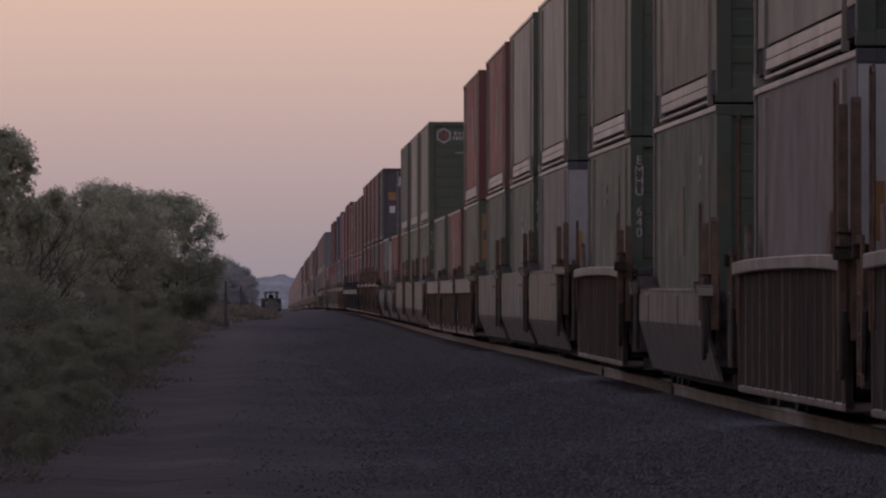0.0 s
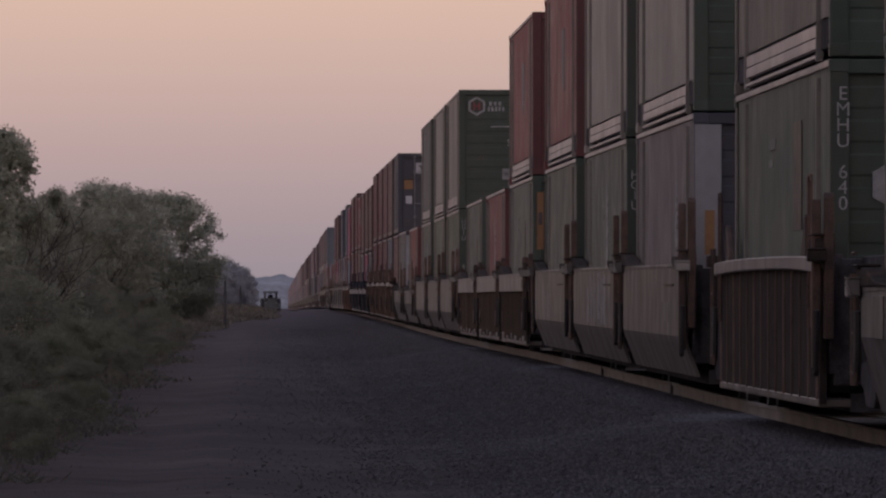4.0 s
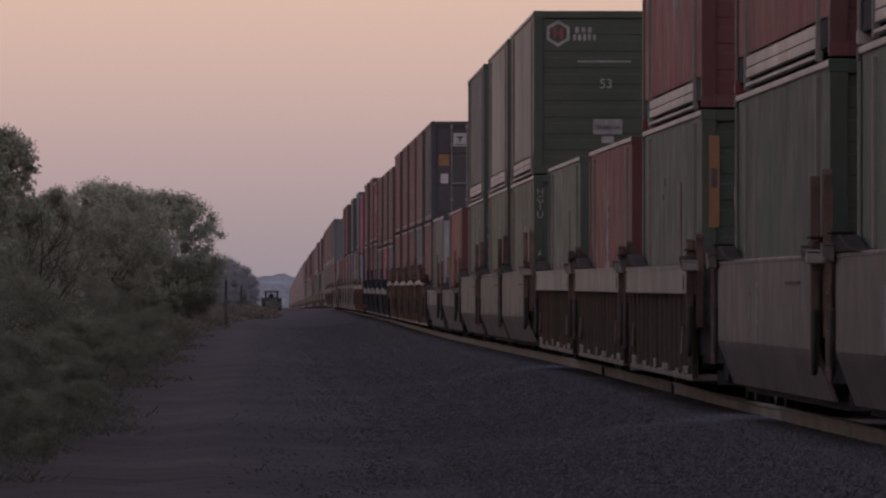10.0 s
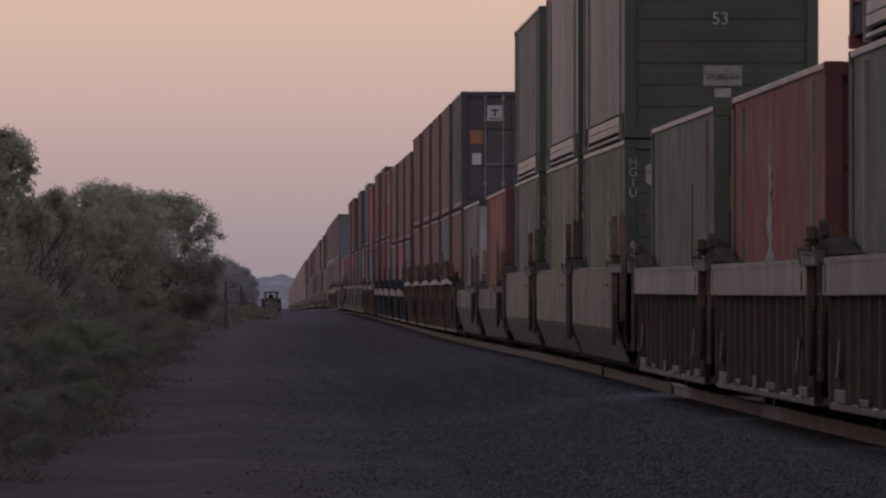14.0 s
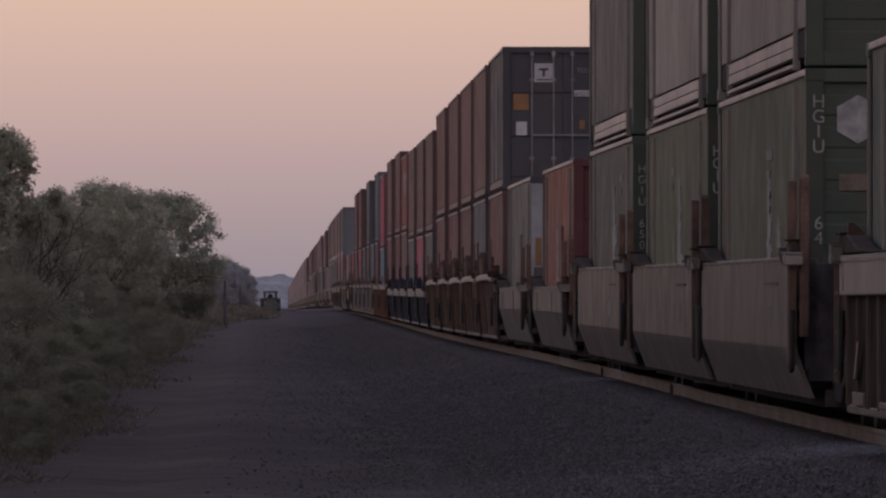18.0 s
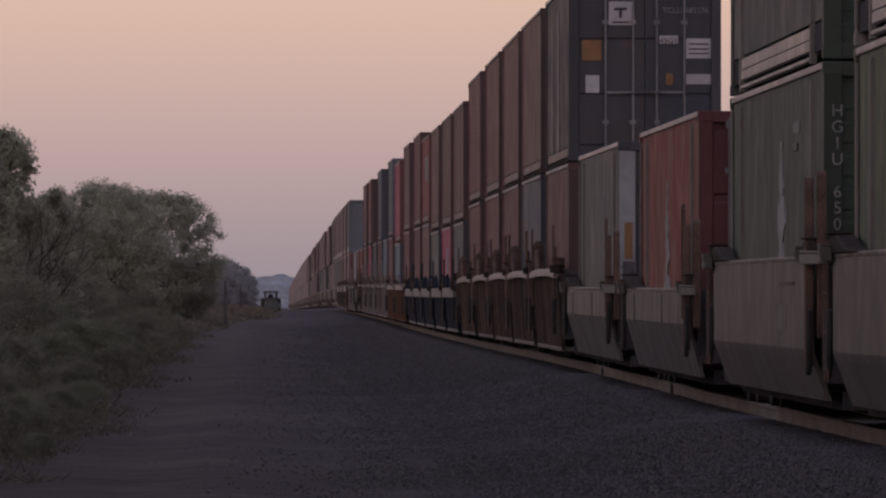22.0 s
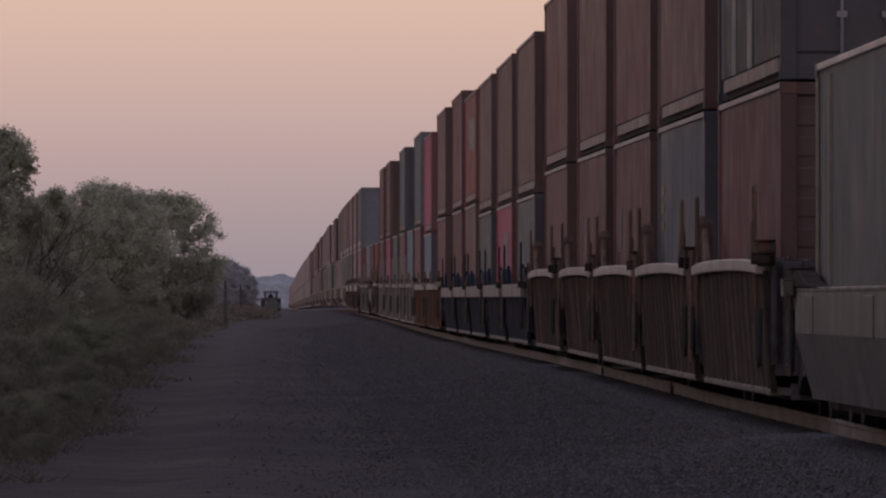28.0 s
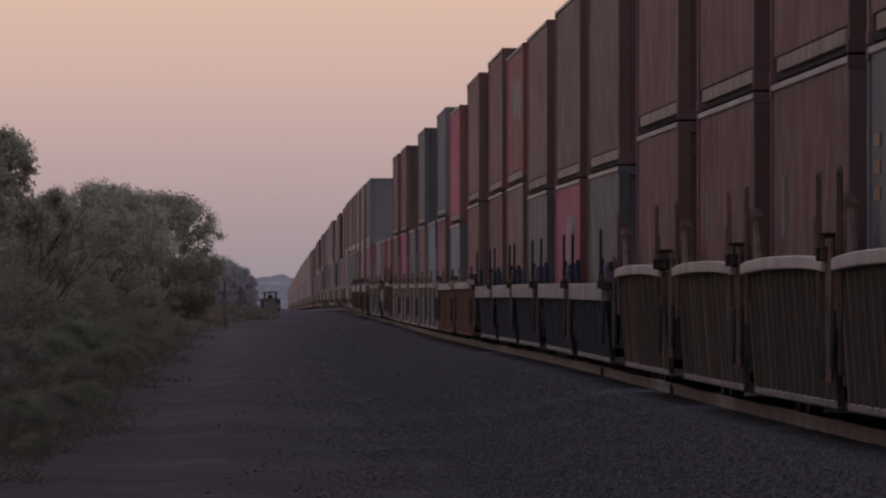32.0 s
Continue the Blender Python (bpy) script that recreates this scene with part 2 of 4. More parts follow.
def spline(ty, tx):
    """A natural cubic through the points; gives a function for values and slopes."""
    n, h = len(ty), np.diff(ty)
    A, r = np.eye(n), np.zeros(n)
    for i in range(1, n - 1):
        A[i, i - 1:i + 2] = h[i - 1], 2 * (h[i - 1] + h[i]), h[i]
        r[i] = 6 * ((tx[i + 1] - tx[i]) / h[i] - (tx[i] - tx[i - 1]) / h[i - 1])
    m = np.linalg.solve(A, r)

    def at(y):
        y = np.asarray(y, float)
        i = np.clip(np.searchsorted(ty, y) - 1, 0, n - 2)
        a, b = ty[i + 1] - y, y - ty[i]
        hh = h[i]
        return (m[i] * a ** 3 + m[i + 1] * b ** 3) / (6 * hh) + (tx[i] / hh - m[i] * hh / 6) * a + (tx[i + 1] / hh - m[i + 1] * hh / 6) * b
    return at


track_x = spline(TRACK[:, 0], TRACK[:, 1])
track_z = spline(TRACK[:, 0], TRACK[:, 2])


def verge_edge(y):
    """x where the weeds begin beside the road."""
    return -4.75 - (y - 108) * .0205


def ground_z(x, y):
    """The height of the ground: ballast shoulder, service road beside it, verge, and an unseen bank added on the right.
    """
    x, y = np.asarray(x, float), np.asarray(y, float)
    d = np.abs(track_x(y) - x)
    left = x < track_x(y)
    drop = np.interp(d, [0, .68, .80, 1.2, 1.75, 3.2, 4.6, 6.5, 9.0, 12.0, 30, 200], [.215, .215, .165, .165, .21, .47, .56, .54, .57, .62, .9, 1.2])
    drop_r = np.interp(d, [0, .68, .80, 1.2, 1.75, 3.4, 6, 11, 40], [.215, .215, .135, .135, .19, .5, .3, -.8, -1.0])
    k = np.clip((y - 260) / 480, 0, 1)
    drop = drop * (1 - .78 * k * k * (3 - 2 * k))
    z = track_z(y) - np.where(left, drop, drop_r)
    rut = .025 * np.cos((d - 6.6) * 3.6) * np.exp(-((d - 6.9) / 1.8) ** 2)
    return z + np.where(left, rut, 0)


# ---- the ground, one sheet to the horizon ----
def make_ground():
    ys = np.concatenate([np.arange(-560, 40, 40), np.arange(40, 240, 4), np.arange(240, 700, 12), np.arange(700, 1500, 40), np.arange(1500, 4990, 200), [4990]])
    ds = np.concatenate([[-3000, -1200, -400, -150, -60, -30, -14], np.arange(-9, 12.1, .35), [13, 15, 18, 24, 34, 60, 150, 400, 1200, 3000]])
    v, f = [], []
    rng = np.random.RandomState(4)
    for y in ys:
        x = float(track_x(y)) - ds
        z = ground_z(x, np.full_like(x, y)) + rng.uniform(-.012, .012, len(x)) * np.where(np.abs(ds) < 4.5, .25, 1)
        v += list(zip(x, np.full_like(x, y), z))
    n = len(ds)
    for i in range(len(ys) - 1):
        for j in range(n - 1):
            a = i * n + j
            f.append((a, a + n, a + n + 1, a + 1))
    me = bpy.data.meshes.new("ground")
    me.from_pydata(v, [], f)
    me.shade_smooth()
    # gravel road, stone shoulder and weedy verge, told apart by the distance from the track
    m = bpy.data.materials.new("gravel_and_verge")
    m.use_nodes = True
    t, L = m.node_tree, m.node_tree.links.new
    b = t.nodes["Principled BSDF"]
    b.inputs["Roughness"].default_value = 1.0
    b.inputs["Specular IOR Level"].default_value = .0
    at = t.nodes.new("ShaderNodeAttribute")
    at.attribute_name = "side_distance"
    co = t.nodes.new("ShaderNodeTexCoord")

    def nz(scale, detail):
        q = t.nodes.new("ShaderNodeTexNoise")
        q.inputs["Scale"].default_value, q.inputs["Detail"].default_value = scale, detail
        L(co.outputs["Object"], q.inputs["Vector"])
        return q.outputs["Fac"]

    wob = t.nodes.new("ShaderNodeMath")
    wob.operation = "MULTIPLY_ADD"
    wob.inputs[1].default_value = .08
    L(nz(.35, 5), wob.inputs[0])
    sc = t.nodes.new("ShaderNodeMath")
    sc.operation = "MULTIPLY"
    sc.inputs[1].default_value = 1 / 30
    L(at.outputs["Fac"], sc.inputs[0])
    L(sc.outputs[0], wob.inputs[2])
    ramp = t.nodes.new("ShaderNodeValToRGB")
    e = ramp.color_ramp.elements
    e[0].position, e[0].color = .15, (.068, .066, .072, 1)
    e[1].position, e[1].color = .47, (.056, .056, .042, 1)
    for p, c in ((.20, (.086, .079, .081)), (.245, (.094, .083, .084)), (.28, (.102, .089, .087)), (.32, (.084, .074, .072)), (.36, (.084, .074, .069)), (.40, (.064, .060, .050))):
        k = e.new(p)
        k.color = (*c, 1)
    L(wob.outputs[0], ramp.inputs[0])

    def times(a, scale, detail, lo, hi, dark, light):
        """The colour a, mottled by noise of one size."""
        r = t.nodes.new("ShaderNodeValToRGB")
        r.color_ramp.elements[0].position, r.color_ramp.elements[0].color = lo, (*dark, 1)
        r.color_ramp.elements[1].position, r.color_ramp.elements[1].color = hi, (*light, 1)
        L(nz(scale, detail), r.inputs[0])
        x = t.nodes.new("ShaderNodeMix")
        x.data_type, x.blend_type = "RGBA", "MULTIPLY"
        x.inputs[0].default_value = 1
        L(a, x.inputs[6])
        L(r.outputs[0], x.inputs[7])
        return x.outputs[2]

    col = times(ramp.outputs[0], 22, 6, .3, .7, (.82, .82, .83), (1.14, 1.13, 1.12))
    col = times(col, .9, 5, .35, .68, (.86, .85, .86), (1.12, 1.10, 1.08))
    col = times(col, .16, 4, .35, .68, (.88, .87, .88), (1.12, 1.10, 1.07))
    # the far stretch is blended paler: haze put into the ground's colour
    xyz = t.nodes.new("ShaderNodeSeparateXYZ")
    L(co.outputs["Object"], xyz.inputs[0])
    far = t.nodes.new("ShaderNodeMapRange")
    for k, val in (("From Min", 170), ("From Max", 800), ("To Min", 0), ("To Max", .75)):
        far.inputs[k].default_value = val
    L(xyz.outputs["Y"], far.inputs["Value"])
    far_haze = t.nodes.new("ShaderNodeMix")
    far_haze.data_type = "RGBA"
    far_haze.inputs[7].default_value = (.150, .126, .130, 1)
    L(far.outputs[0], far_haze.inputs[0])
    L(col, far_haze.inputs[6])
    L(far_haze.outputs[2], b.inputs["Base Color"])
    bp = t.nodes.new("ShaderNodeBump")
    bp.inputs["Strength"].default_value, bp.inputs["Distance"].default_value = .4, .03
    L(nz(26, 6), bp.inputs["Height"])
    L(bp.outputs[0], b.inputs["Normal"])
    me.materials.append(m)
    a = me.attributes.new("side_distance", "FLOAT", "POINT")
    a.data.foreach_set("value", np.tile(np.abs(ds), len(ys)).astype(np.float32))
    return tagged(new("ground", me), "dark grey gravel road, stone shoulder and weedy verge", "ground", kind="structure")


make_ground()


def make_rails():
    prof = [(-.075, -.185), (.075, -.185), (.075, -.17), (.012, -.15), (.012, -.045), (.036, -.035), (.036, -.006), (.028, 0), (-.028, 0),
            (-.036, -.006), (-.036, -.035), (-.012, -.045), (-.012, -.15), (-.075, -.17)]
    ys = np.concatenate([np.arange(-540, 40, 60), np.arange(40, 400, 5), np.arange(400, 1000, 15), np.arange(1000, 3400, 100)])
    for side in (-1, 1):
        v, f = [], []
        n = len(prof)
        for y in ys:
            x, z = float(track_x(y)) + side * .755, float(track_z(y))
            wave = .012 * math.sin(y * .21) + .008 * math.sin(y * .53 + side)
            v += [(x + px + wave * .4, y, z + pz + wave * .35) for px, pz in prof]
        for i in range(len(ys) - 1):
            for j in range(n):
                a, b2 = i * n + j, i * n + (j + 1) % n
                f.append((a, b2, b2 + n, a + n))
        me = bpy.data.meshes.new("rail")
        me.from_pydata(v, [], f)
        me.materials.append(M_RAILSIDE)
        me.materials.append(M_RAILTOP)
        for k, pl in enumerate(me.polygons):
            pl.material_index = 1 if k % n in (7,) else 0
        rail = tagged(new("rail", me), "rust-brown steel rail with a polished head", "rail", "rails of the track", "structure")
        if side < 0:
            # joint plates on the rail facing the road
            bar = Shape().box(-.05, -.012, -.035, .035, -.16, -.004).mesh("joint_bar", M_DARK, .006)
            for y in (126.0, 151.0):
                part("joint_bar", bar, rail, "", pose(float(track_x(y)) - .755, y, float(track_z(y)) + .004, 0, 0, 1.2))


make_rails()


def make_sleepers():
    """Worn wooden sleepers, level with the ballast; those that the camera sees nearest are pieces of their own."""
    me = Shape().box(-1.3, 1.3, -.115, .115, -.39, -.186).mesh("sleeper", M_WOOD, .015)
    rail = bpy.data.objects["rail"]
    for i in range(280):
        y = 62 + i * .52
        part("sleeper", me, rail, "", pose(float(track_x(y)), y, float(track_z(y)), 0, 0, 1.2 + .4 * math.sin(i * 1.7)))
    rest = Shape()
    for y in np.concatenate([np.arange(-80, 62, .52), np.arange(207.7, 520, .52)]):
        x, z = float(track_x(y)), float(track_z(y))
        rest.box(x - 1.3, x + 1.3, y - .115, y + .115, z - .39, z - .186)
    me = bpy.data.meshes.new("far_sleepers")
    me.from_pydata(rest.v, [], rest.f)
    me.materials.append(M_WOOD)
    tagged(new("far_sleepers", me), "worn dark wooden sleepers under the rails", "sleepers", kind="stuff")


make_sleepers()


# ---- containers ----
def corrugated(length, z0, z1, depth, pitch, x):
    """One side wall with upright ribs, closed behind, from -length/2 to length/2 along y; it faces -x."""
    n = int(length / pitch)
    prof, y = [], -length / 2
    p = length / n
    for i in range(n):
        prof += [(x, y), (x, y + p * .36), (x + depth, y + p * .5), (x + depth, y + p * .86)]
        y += p
    prof.append((x, length / 2))
    back = x + depth + .04
    v = [(a, b, z) for z in (z0, z1) for a, b in prof] + [(back, b, z) for z in (z0, z1) for b in (-length / 2, length / 2)]
    k = len(prof)
    f = [(i, i + k, i + k + 1, i + 1) for i in range(k - 1)]
    f += [(2 * k, 2 * k + 1, 2 * k + 3, 2 * k + 2)]
    return Shape().add(v, f)


def container_meshes(L, H, colour, deep):
    """The meshes of one size and colour, shared by all such boxes. The base is at z 0, the far end at +y."""
    col = PAINT[colour]
    key = (L, H, colour)
    long = L > 14
    w = 1.295 if long else 1.219
    foot = .375 if long else .255

    def sh(name, make):
        return shared((name,) + key, make)
    out = {}
    out["side_panel"] = sh("side", lambda: corrugated(L - .3, foot, H - .05, .008 if long else .011, .30 if long else .28, -w + .026).mesh("side_panel", col))
    out["roof"] = sh("roof", lambda: Shape().box(-w + .03, w - .03, -L / 2 + .05, L / 2 - .05, H - .06, H - .015).mesh("roof", col))
    out["floor"] = sh("floor", lambda: Shape().box(-w + .12, w - .12, -L / 2 + .1, L / 2 - .1, .10, foot).mesh("floor", M_DARK))
    out["top_rail"] = sh("trail", lambda: Shape().box(-w, -w + .07, -L / 2 + .1, L / 2 - .1, H - .062, H).mesh("top_rail", M_RIM if long else M_TOPEDGE, .008))
    if long:
        out["bottom_rail"] = sh("brail", lambda: Shape().box(-w + .004, -w + .06, -5.9, 5.9, .225, .335).box(-w, -w + .06, -5.9, 5.9, .12, .215).box(-w - .006, -w + .07, -5.9, 5.9, .03, .065)
                                .mesh("bottom_rail", M_RIM, .006))
        out["end_skirt"] = sh("skirt", lambda: Shape().box(-w + .03, -w + .1, -L / 2 + .15, -6.2, .10, .355).mesh("end_skirt", M_DARK, .006))
    else:
        out["bottom_rail"] = sh("brail", lambda: Shape().box(-w + .006, -w + .07, -L / 2 + .5, L / 2 - 1.1, .085, .225).mesh("bottom_rail", M_FORK, .008))
        out["fork_rail"] = sh("frail", lambda: Shape().box(-w + .045, -w + .1, -L / 2 + .1, L / 2 - .1, .02, .28).mesh("fork_rail", M_DARKIRON, .006))
    out["post"] = sh("post", lambda: Shape().prism([(-w, 0), (-w + .16, 0), (-w + .16, H), (-w, H)], 0, .13).mesh("corner_post", col, .012))
    out["mid_post"] = sh("mid", lambda: Shape().box(-w - .008, -w + .06, -.045, .045, 0, H - .12).mesh("stacking_post", M_POST, .008))
    out["edge"] = sh("edge", lambda: Shape().box(-w - .004, -w + .024, L / 2 - .17, L / 2 - .13, .14, H - .12).mesh("edge_strip", M_POST, .004))
    out["casting"] = shared(("casting", colour), lambda: Shape().box(-.004, .17, -.004, .15, 0, .12).mesh("corner_casting", col, .01))
    out["end_wall"] = sh("end", lambda: end_wall(w - .135, H, col))
    out["door"] = sh("door", lambda: door_leaf(w - .13, H, col))
    out["header"] = sh("header", lambda: Shape().box(-w + .1, w - .1, -.06, .06, H - .13, H).mesh("end_header", col, .01))
    out["sill"] = sh("sill", lambda: Shape().box(-w + .1, w - .1, -.06, .06, 0, .14).mesh("end_sill", col, .01))
    out["rod"] = shared(("rod", H), lambda: Shape().tube((0, -.085, .10), (0, -.085, H - .08), .017, None, 7).box(-.05, .05, -.1, -.05, .6, .66).box(-.05, .05, -.1, -.05, H - .7, H - .64)
                        .box(-.04, .04, -.11, -.05, .09, .17).box(-.04, .04, -.11, -.05, H - .19, H - .11).mesh("lock_rod", M_ROD))
    out["handle"] = shared("lock_handle", lambda: Shape().box(0, .42, -.115, -.095, 1.08, 1.12).mesh("lock_handle", M_ROD, .005))
    return out


def door_leaf(w, H, col):
    """One leaf of the end doors, pressed into three shallow fields."""
    prof = []
    for a, b in ((.28, .98), (1.10, 1.86), (1.98, H - .24)):
        prof += [(0, a - .03), (-.014, a), (-.014, b), (0, b + .03)]
    prof = [(0, .14)] + prof + [(0, H - .12), (.05, H - .12), (.05, .14)]
    return Shape().prism_x(prof, -w, -.006).mesh("door", col)


def end_wall(w, H, col):
    """A blind end wall with shallow level ribs."""
    n = 9
    prof = []
    z = .14
    p = (H - .26) / n
    for i in range(n):
        prof += [(0, z), (0, z + p * .55), (.006, z + p * .62), (.006, z + p * .93)]
        z += p
    prof.append((0, H - .12))
    k = len(prof)
    v = [(x, y, zz) for x in (-w, w) for y, zz in prof]
    f = [(i, i + 1, i + k + 1, i + k) for i in range(k - 1)]
    s = Shape().add(v, f)
    s.box(-w, w, .05, .09, .14, H - .12)
    return s.mesh("end_wall", col)


MIRROR_X = Matrix.Diagonal((-1, 1, 1, 1))
MIRROR_Y = Matrix.Diagonal((1, -1, 1, 1))
THINGS = []  # every moving thing with the distance of its middle along the train and its pose on its unit


def container(S, z, L, colour, label, H=2.896, front="wall", end_colour=None, detail=True, dy=0.0):
    """A box whose base is z above the rail; its front end looks down the line at -y."""
    root = tagged(new("freight_container"), label, "container", "containers on the train")
    g = container_meshes(L, H, colour, detail)
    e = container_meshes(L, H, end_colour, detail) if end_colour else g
    for m, n in ((Matrix(), "side_panel"), (MIRROR_X, "side_panel"), (Matrix(), "roof"), (Matrix(), "floor"), (Matrix(), "bottom_rail"), (MIRROR_X, "bottom_rail"), (Matrix(), "fork_rail"), (MIRROR_X, "fork_rail"),
                 (Matrix(), "top_rail"), (MIRROR_X, "top_rail")):
        if n in g:
            part(n, g[n], root, "", m)
    for m in (Matrix(), MIRROR_X, MIRROR_Y, MIRROR_X @ MIRROR_Y):
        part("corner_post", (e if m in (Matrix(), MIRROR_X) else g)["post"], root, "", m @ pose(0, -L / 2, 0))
        if L > 14 and detail:
            part("end_skirt", g["end_skirt"], root, "", m)
            part("edge_strip", g["edge"], root, "", m)
            part("stacking_post", g["mid_post"], root, "", m @ pose(0, -6.1, 0))
        if detail:
            for zz in (0, H - .118):
                part("corner_casting", (e if m in (Matrix(), MIRROR_X) else g)["casting"], root, "", m @ pose(-1.299 if L > 14 else -1.223, -L / 2 - .002, zz))
    for sgn, style in ((Matrix(), front), (MIRROR_Y, "wall" if front == "door" else "door")):
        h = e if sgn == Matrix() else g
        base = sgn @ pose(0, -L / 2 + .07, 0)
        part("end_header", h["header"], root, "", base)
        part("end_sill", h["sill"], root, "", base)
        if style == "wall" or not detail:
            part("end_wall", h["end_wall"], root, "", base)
        else:
            for side in (Matrix(), MIRROR_X):
                d = part("door", h["door"], root, "", base @ side)
                for x in ((-.95, -.38) if L > 14 else (-.63, -.19)):
                    part("lock_rod", h["rod"], d, "", pose(x, 0, 0))
                    part("lock_handle", h["handle"], d, "", pose(x + .02, 0, 0))
    THINGS.append((root, S, pose(0, dy, z), 1 if detail else 2))
    return root


# ---- well cars ----
def well_car(S, kind, half, rear_joint=True, front_joint=False, tall=2.2, pitch=20.0):
    """One unit of a stack car; half: half the well's length. The near side is -x."""
    look_of = {"smooth": (M_WELL, M_WELL, 1.51, "grey-tan smooth-sided well car with a rounded lower flank"),
               "low": (M_LOWW, M_LOWW, 1.23, "light grey low-sided well car with sloping lower flanks"),
               "rib": (M_RIB, M_CHORD, 1.50, "rust-brown ribbed well car with a pale top sill"),
               "basket": (M_BASKET, M_CREAM, 1.535, "brown ribbed well car with an arched cream top sill"),
               "blue": (M_BLUEW, M_GREYSILL, 1.30, "dark blue well car with a pale top sill"),
               "orange": (M_ORANGE, M_CHORD, 1.42, "orange-brown ribbed well car with a pale sill"),
               "bone": (M_BONE, M_BONE, 1.45, "dirty white open-framed well car with upright posts")}
    body, chord, top, label = look_of[kind]
    if kind == "basket" and half > 7:
        chord = M_SILLD
    car = tagged(new("well_car"), label, "freight car", "stack cars of the train")
    key = (kind, half)
    h = half
    if kind in ("smooth", "low"):
        deep = 0
        zb = .70 if kind == "smooth" else .84

        def skin():
            prof = [(-1.45, top), (-1.45, zb), (-1.43, zb - .07), (-1.285 + deep, .25), (-1.245 + deep, .25), (-1.39, zb - .06), (-1.405, zb + .01), (-1.405, top)]
            return Shape().prism(prof, -h, h).mesh("side_panel", body)
        side = shared(key + ("side",), skin)
        if kind == "smooth":
            plates = [("step_bar", shared(key + ("bar",), lambda: Shape().box(-1.466, -1.45, -h + 2.2, -h + 4.4, top - .24, top - .215).mesh("step_bar", M_IRON))),
                      ("patch_plate", shared(key + ("patch",), lambda: Shape().box(-1.4525, -1.449, -h + 3.4, -h + 5.4, .86, 1.08).mesh("patch_plate", M_LOWW))),
                      ("jacking_pad", shared(key + ("pad",), lambda: Shape().box(-1.468, -1.45, -h + .12, -h + .42, .96, 1.08).mesh("jacking_pad", M_DARK, .004)))]
        else:
            plates = [("jack_plate", shared(key + ("jack", y0), lambda: Shape().box(-1.462, -1.45, y0, y0 + 1.2, top - .40, top - .06).mesh("jack_plate", M_LOWW, .005))) for y0 in (-2.2, 5.8)]
        lip = shared(key + ("lip",), lambda: Shape().box(-1.456, -1.36, -h, h, top - .03, top + .012).mesh("top_sill", chord, .008))
        for m in (Matrix(), MIRROR_X):
            part("side_panel", side, car, "", m)
            part("top_sill", lip, car, "", m)
            for plate_name, plate_mesh in plates:
                part(plate_name, plate_mesh, car, "", m)
    else:
        lean_in = 0 if h > 7 else {"basket": .08, "blue": .07}.get(kind, 0)
        band = {"rib": .33, "basket": .12, "blue": .24, "orange": .16, "bone": .12}[kind]

        def sill():
            s = Shape()
            if kind == "basket":
                n = 14
                arch = .05 if h < 7 else .03
                pr = [(-h + 2 * h * i / n, top - arch * abs(2 * i / n - 1) ** 3) for i in range(n + 1)]
                low = [(y, top - band - .04 * abs(y / h) ** 3) for y, _ in reversed(pr)]
                s.prism_x(pr + low, -1.49, -1.38)
            else:
                s.box(-1.49, -1.38, -h, h, top - band, top)
                if kind == "rib":
                    s.box(-1.50, -1.49, -h, h, top - .05, top).box(-1.497, -1.49, h - .55, h - .45, top - band + .04, top - .06)
            return s.mesh("top_sill", chord, .012)
        sl = shared(key + ("sill",), sill)
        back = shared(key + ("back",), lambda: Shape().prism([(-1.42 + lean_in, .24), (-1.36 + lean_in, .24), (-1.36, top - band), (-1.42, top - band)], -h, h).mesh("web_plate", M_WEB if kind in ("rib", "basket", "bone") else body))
        foot = shared(key + ("foot",), lambda: Shape().box(-1.43 + lean_in, -1.10, -h + .05, h - .05, .21, .285).mesh("bottom_sill", {"rib": M_WELL, "basket": M_WELL, "blue": M_LOWW}.get(kind, body), .012))
        for m in (Matrix(), MIRROR_X):
            part("top_sill", sl, car, "", m)
            part("web_plate", back, car, "", m)
            part("bottom_sill", foot, car, "", m)
        if kind == "rib":
            # torn upstands on the bottom sill and slanting straps near the ends
            strap = shared(key + ("strap",), lambda: Shape().prism_x([(-.10, .50), (.10, .50), (-.30, .80), (-.50, .80)], -1.470, -1.452).mesh("strap", M_FORK))
            for k, (y, long, z1) in enumerate(((-.86, 1.2, .37), (-.62, .7, .33), (-.25, 1.5, .36), (.08, .6, .40), (.44, 1.0, .34), (.80, 1.4, .39))):
                tooth = shared(key + ("tooth", k), lambda: Shape().box(-1.452, -1.43, -long / 2, long / 2, .284, z1).mesh("sill_upstand", M_WELL, .006))
                part("sill_upstand", tooth, car, "", pose(0, y * h, 0))
            for y in (-h + 1.9, h - 1.6):
                part("strap", strap, car, "", pose(0, y, 0))
        n = {"rib": 14, "basket": 14, "blue": 4, "orange": 9, "bone": 3}[kind]
        out = {"rib": .03, "basket": .016, "blue": .008, "orange": .03, "bone": .05}[kind]
        wide = {"rib": .075, "basket": .10, "blue": .07, "orange": .12, "bone": .8}[kind]
        rng = random.Random(int(h * 10))
        for i in range(n):
            y = -h + .25 + (2 * h - .5) * i / (n - 1)
            lean = .05 * math.sin(i * 2.1) if kind == "basket" else 0
            lo = .27 + (.10 if (i * 7) % 3 == 0 and kind == "rib" else 0)
            me = shared(key + ("ribm", round(lo, 2)), lambda: Shape().prism([(-1.42 + lean_in - out, lo), (-1.39 + lean_in, lo), (-1.39, top - band), (-1.42 - out, top - band)], -wide / 2, wide / 2).mesh("rib", M_BONE if kind == "bone" else body, .006))
            part("rib", me, car, "", pose(0, y, 0, 0, 0, lean * 20))
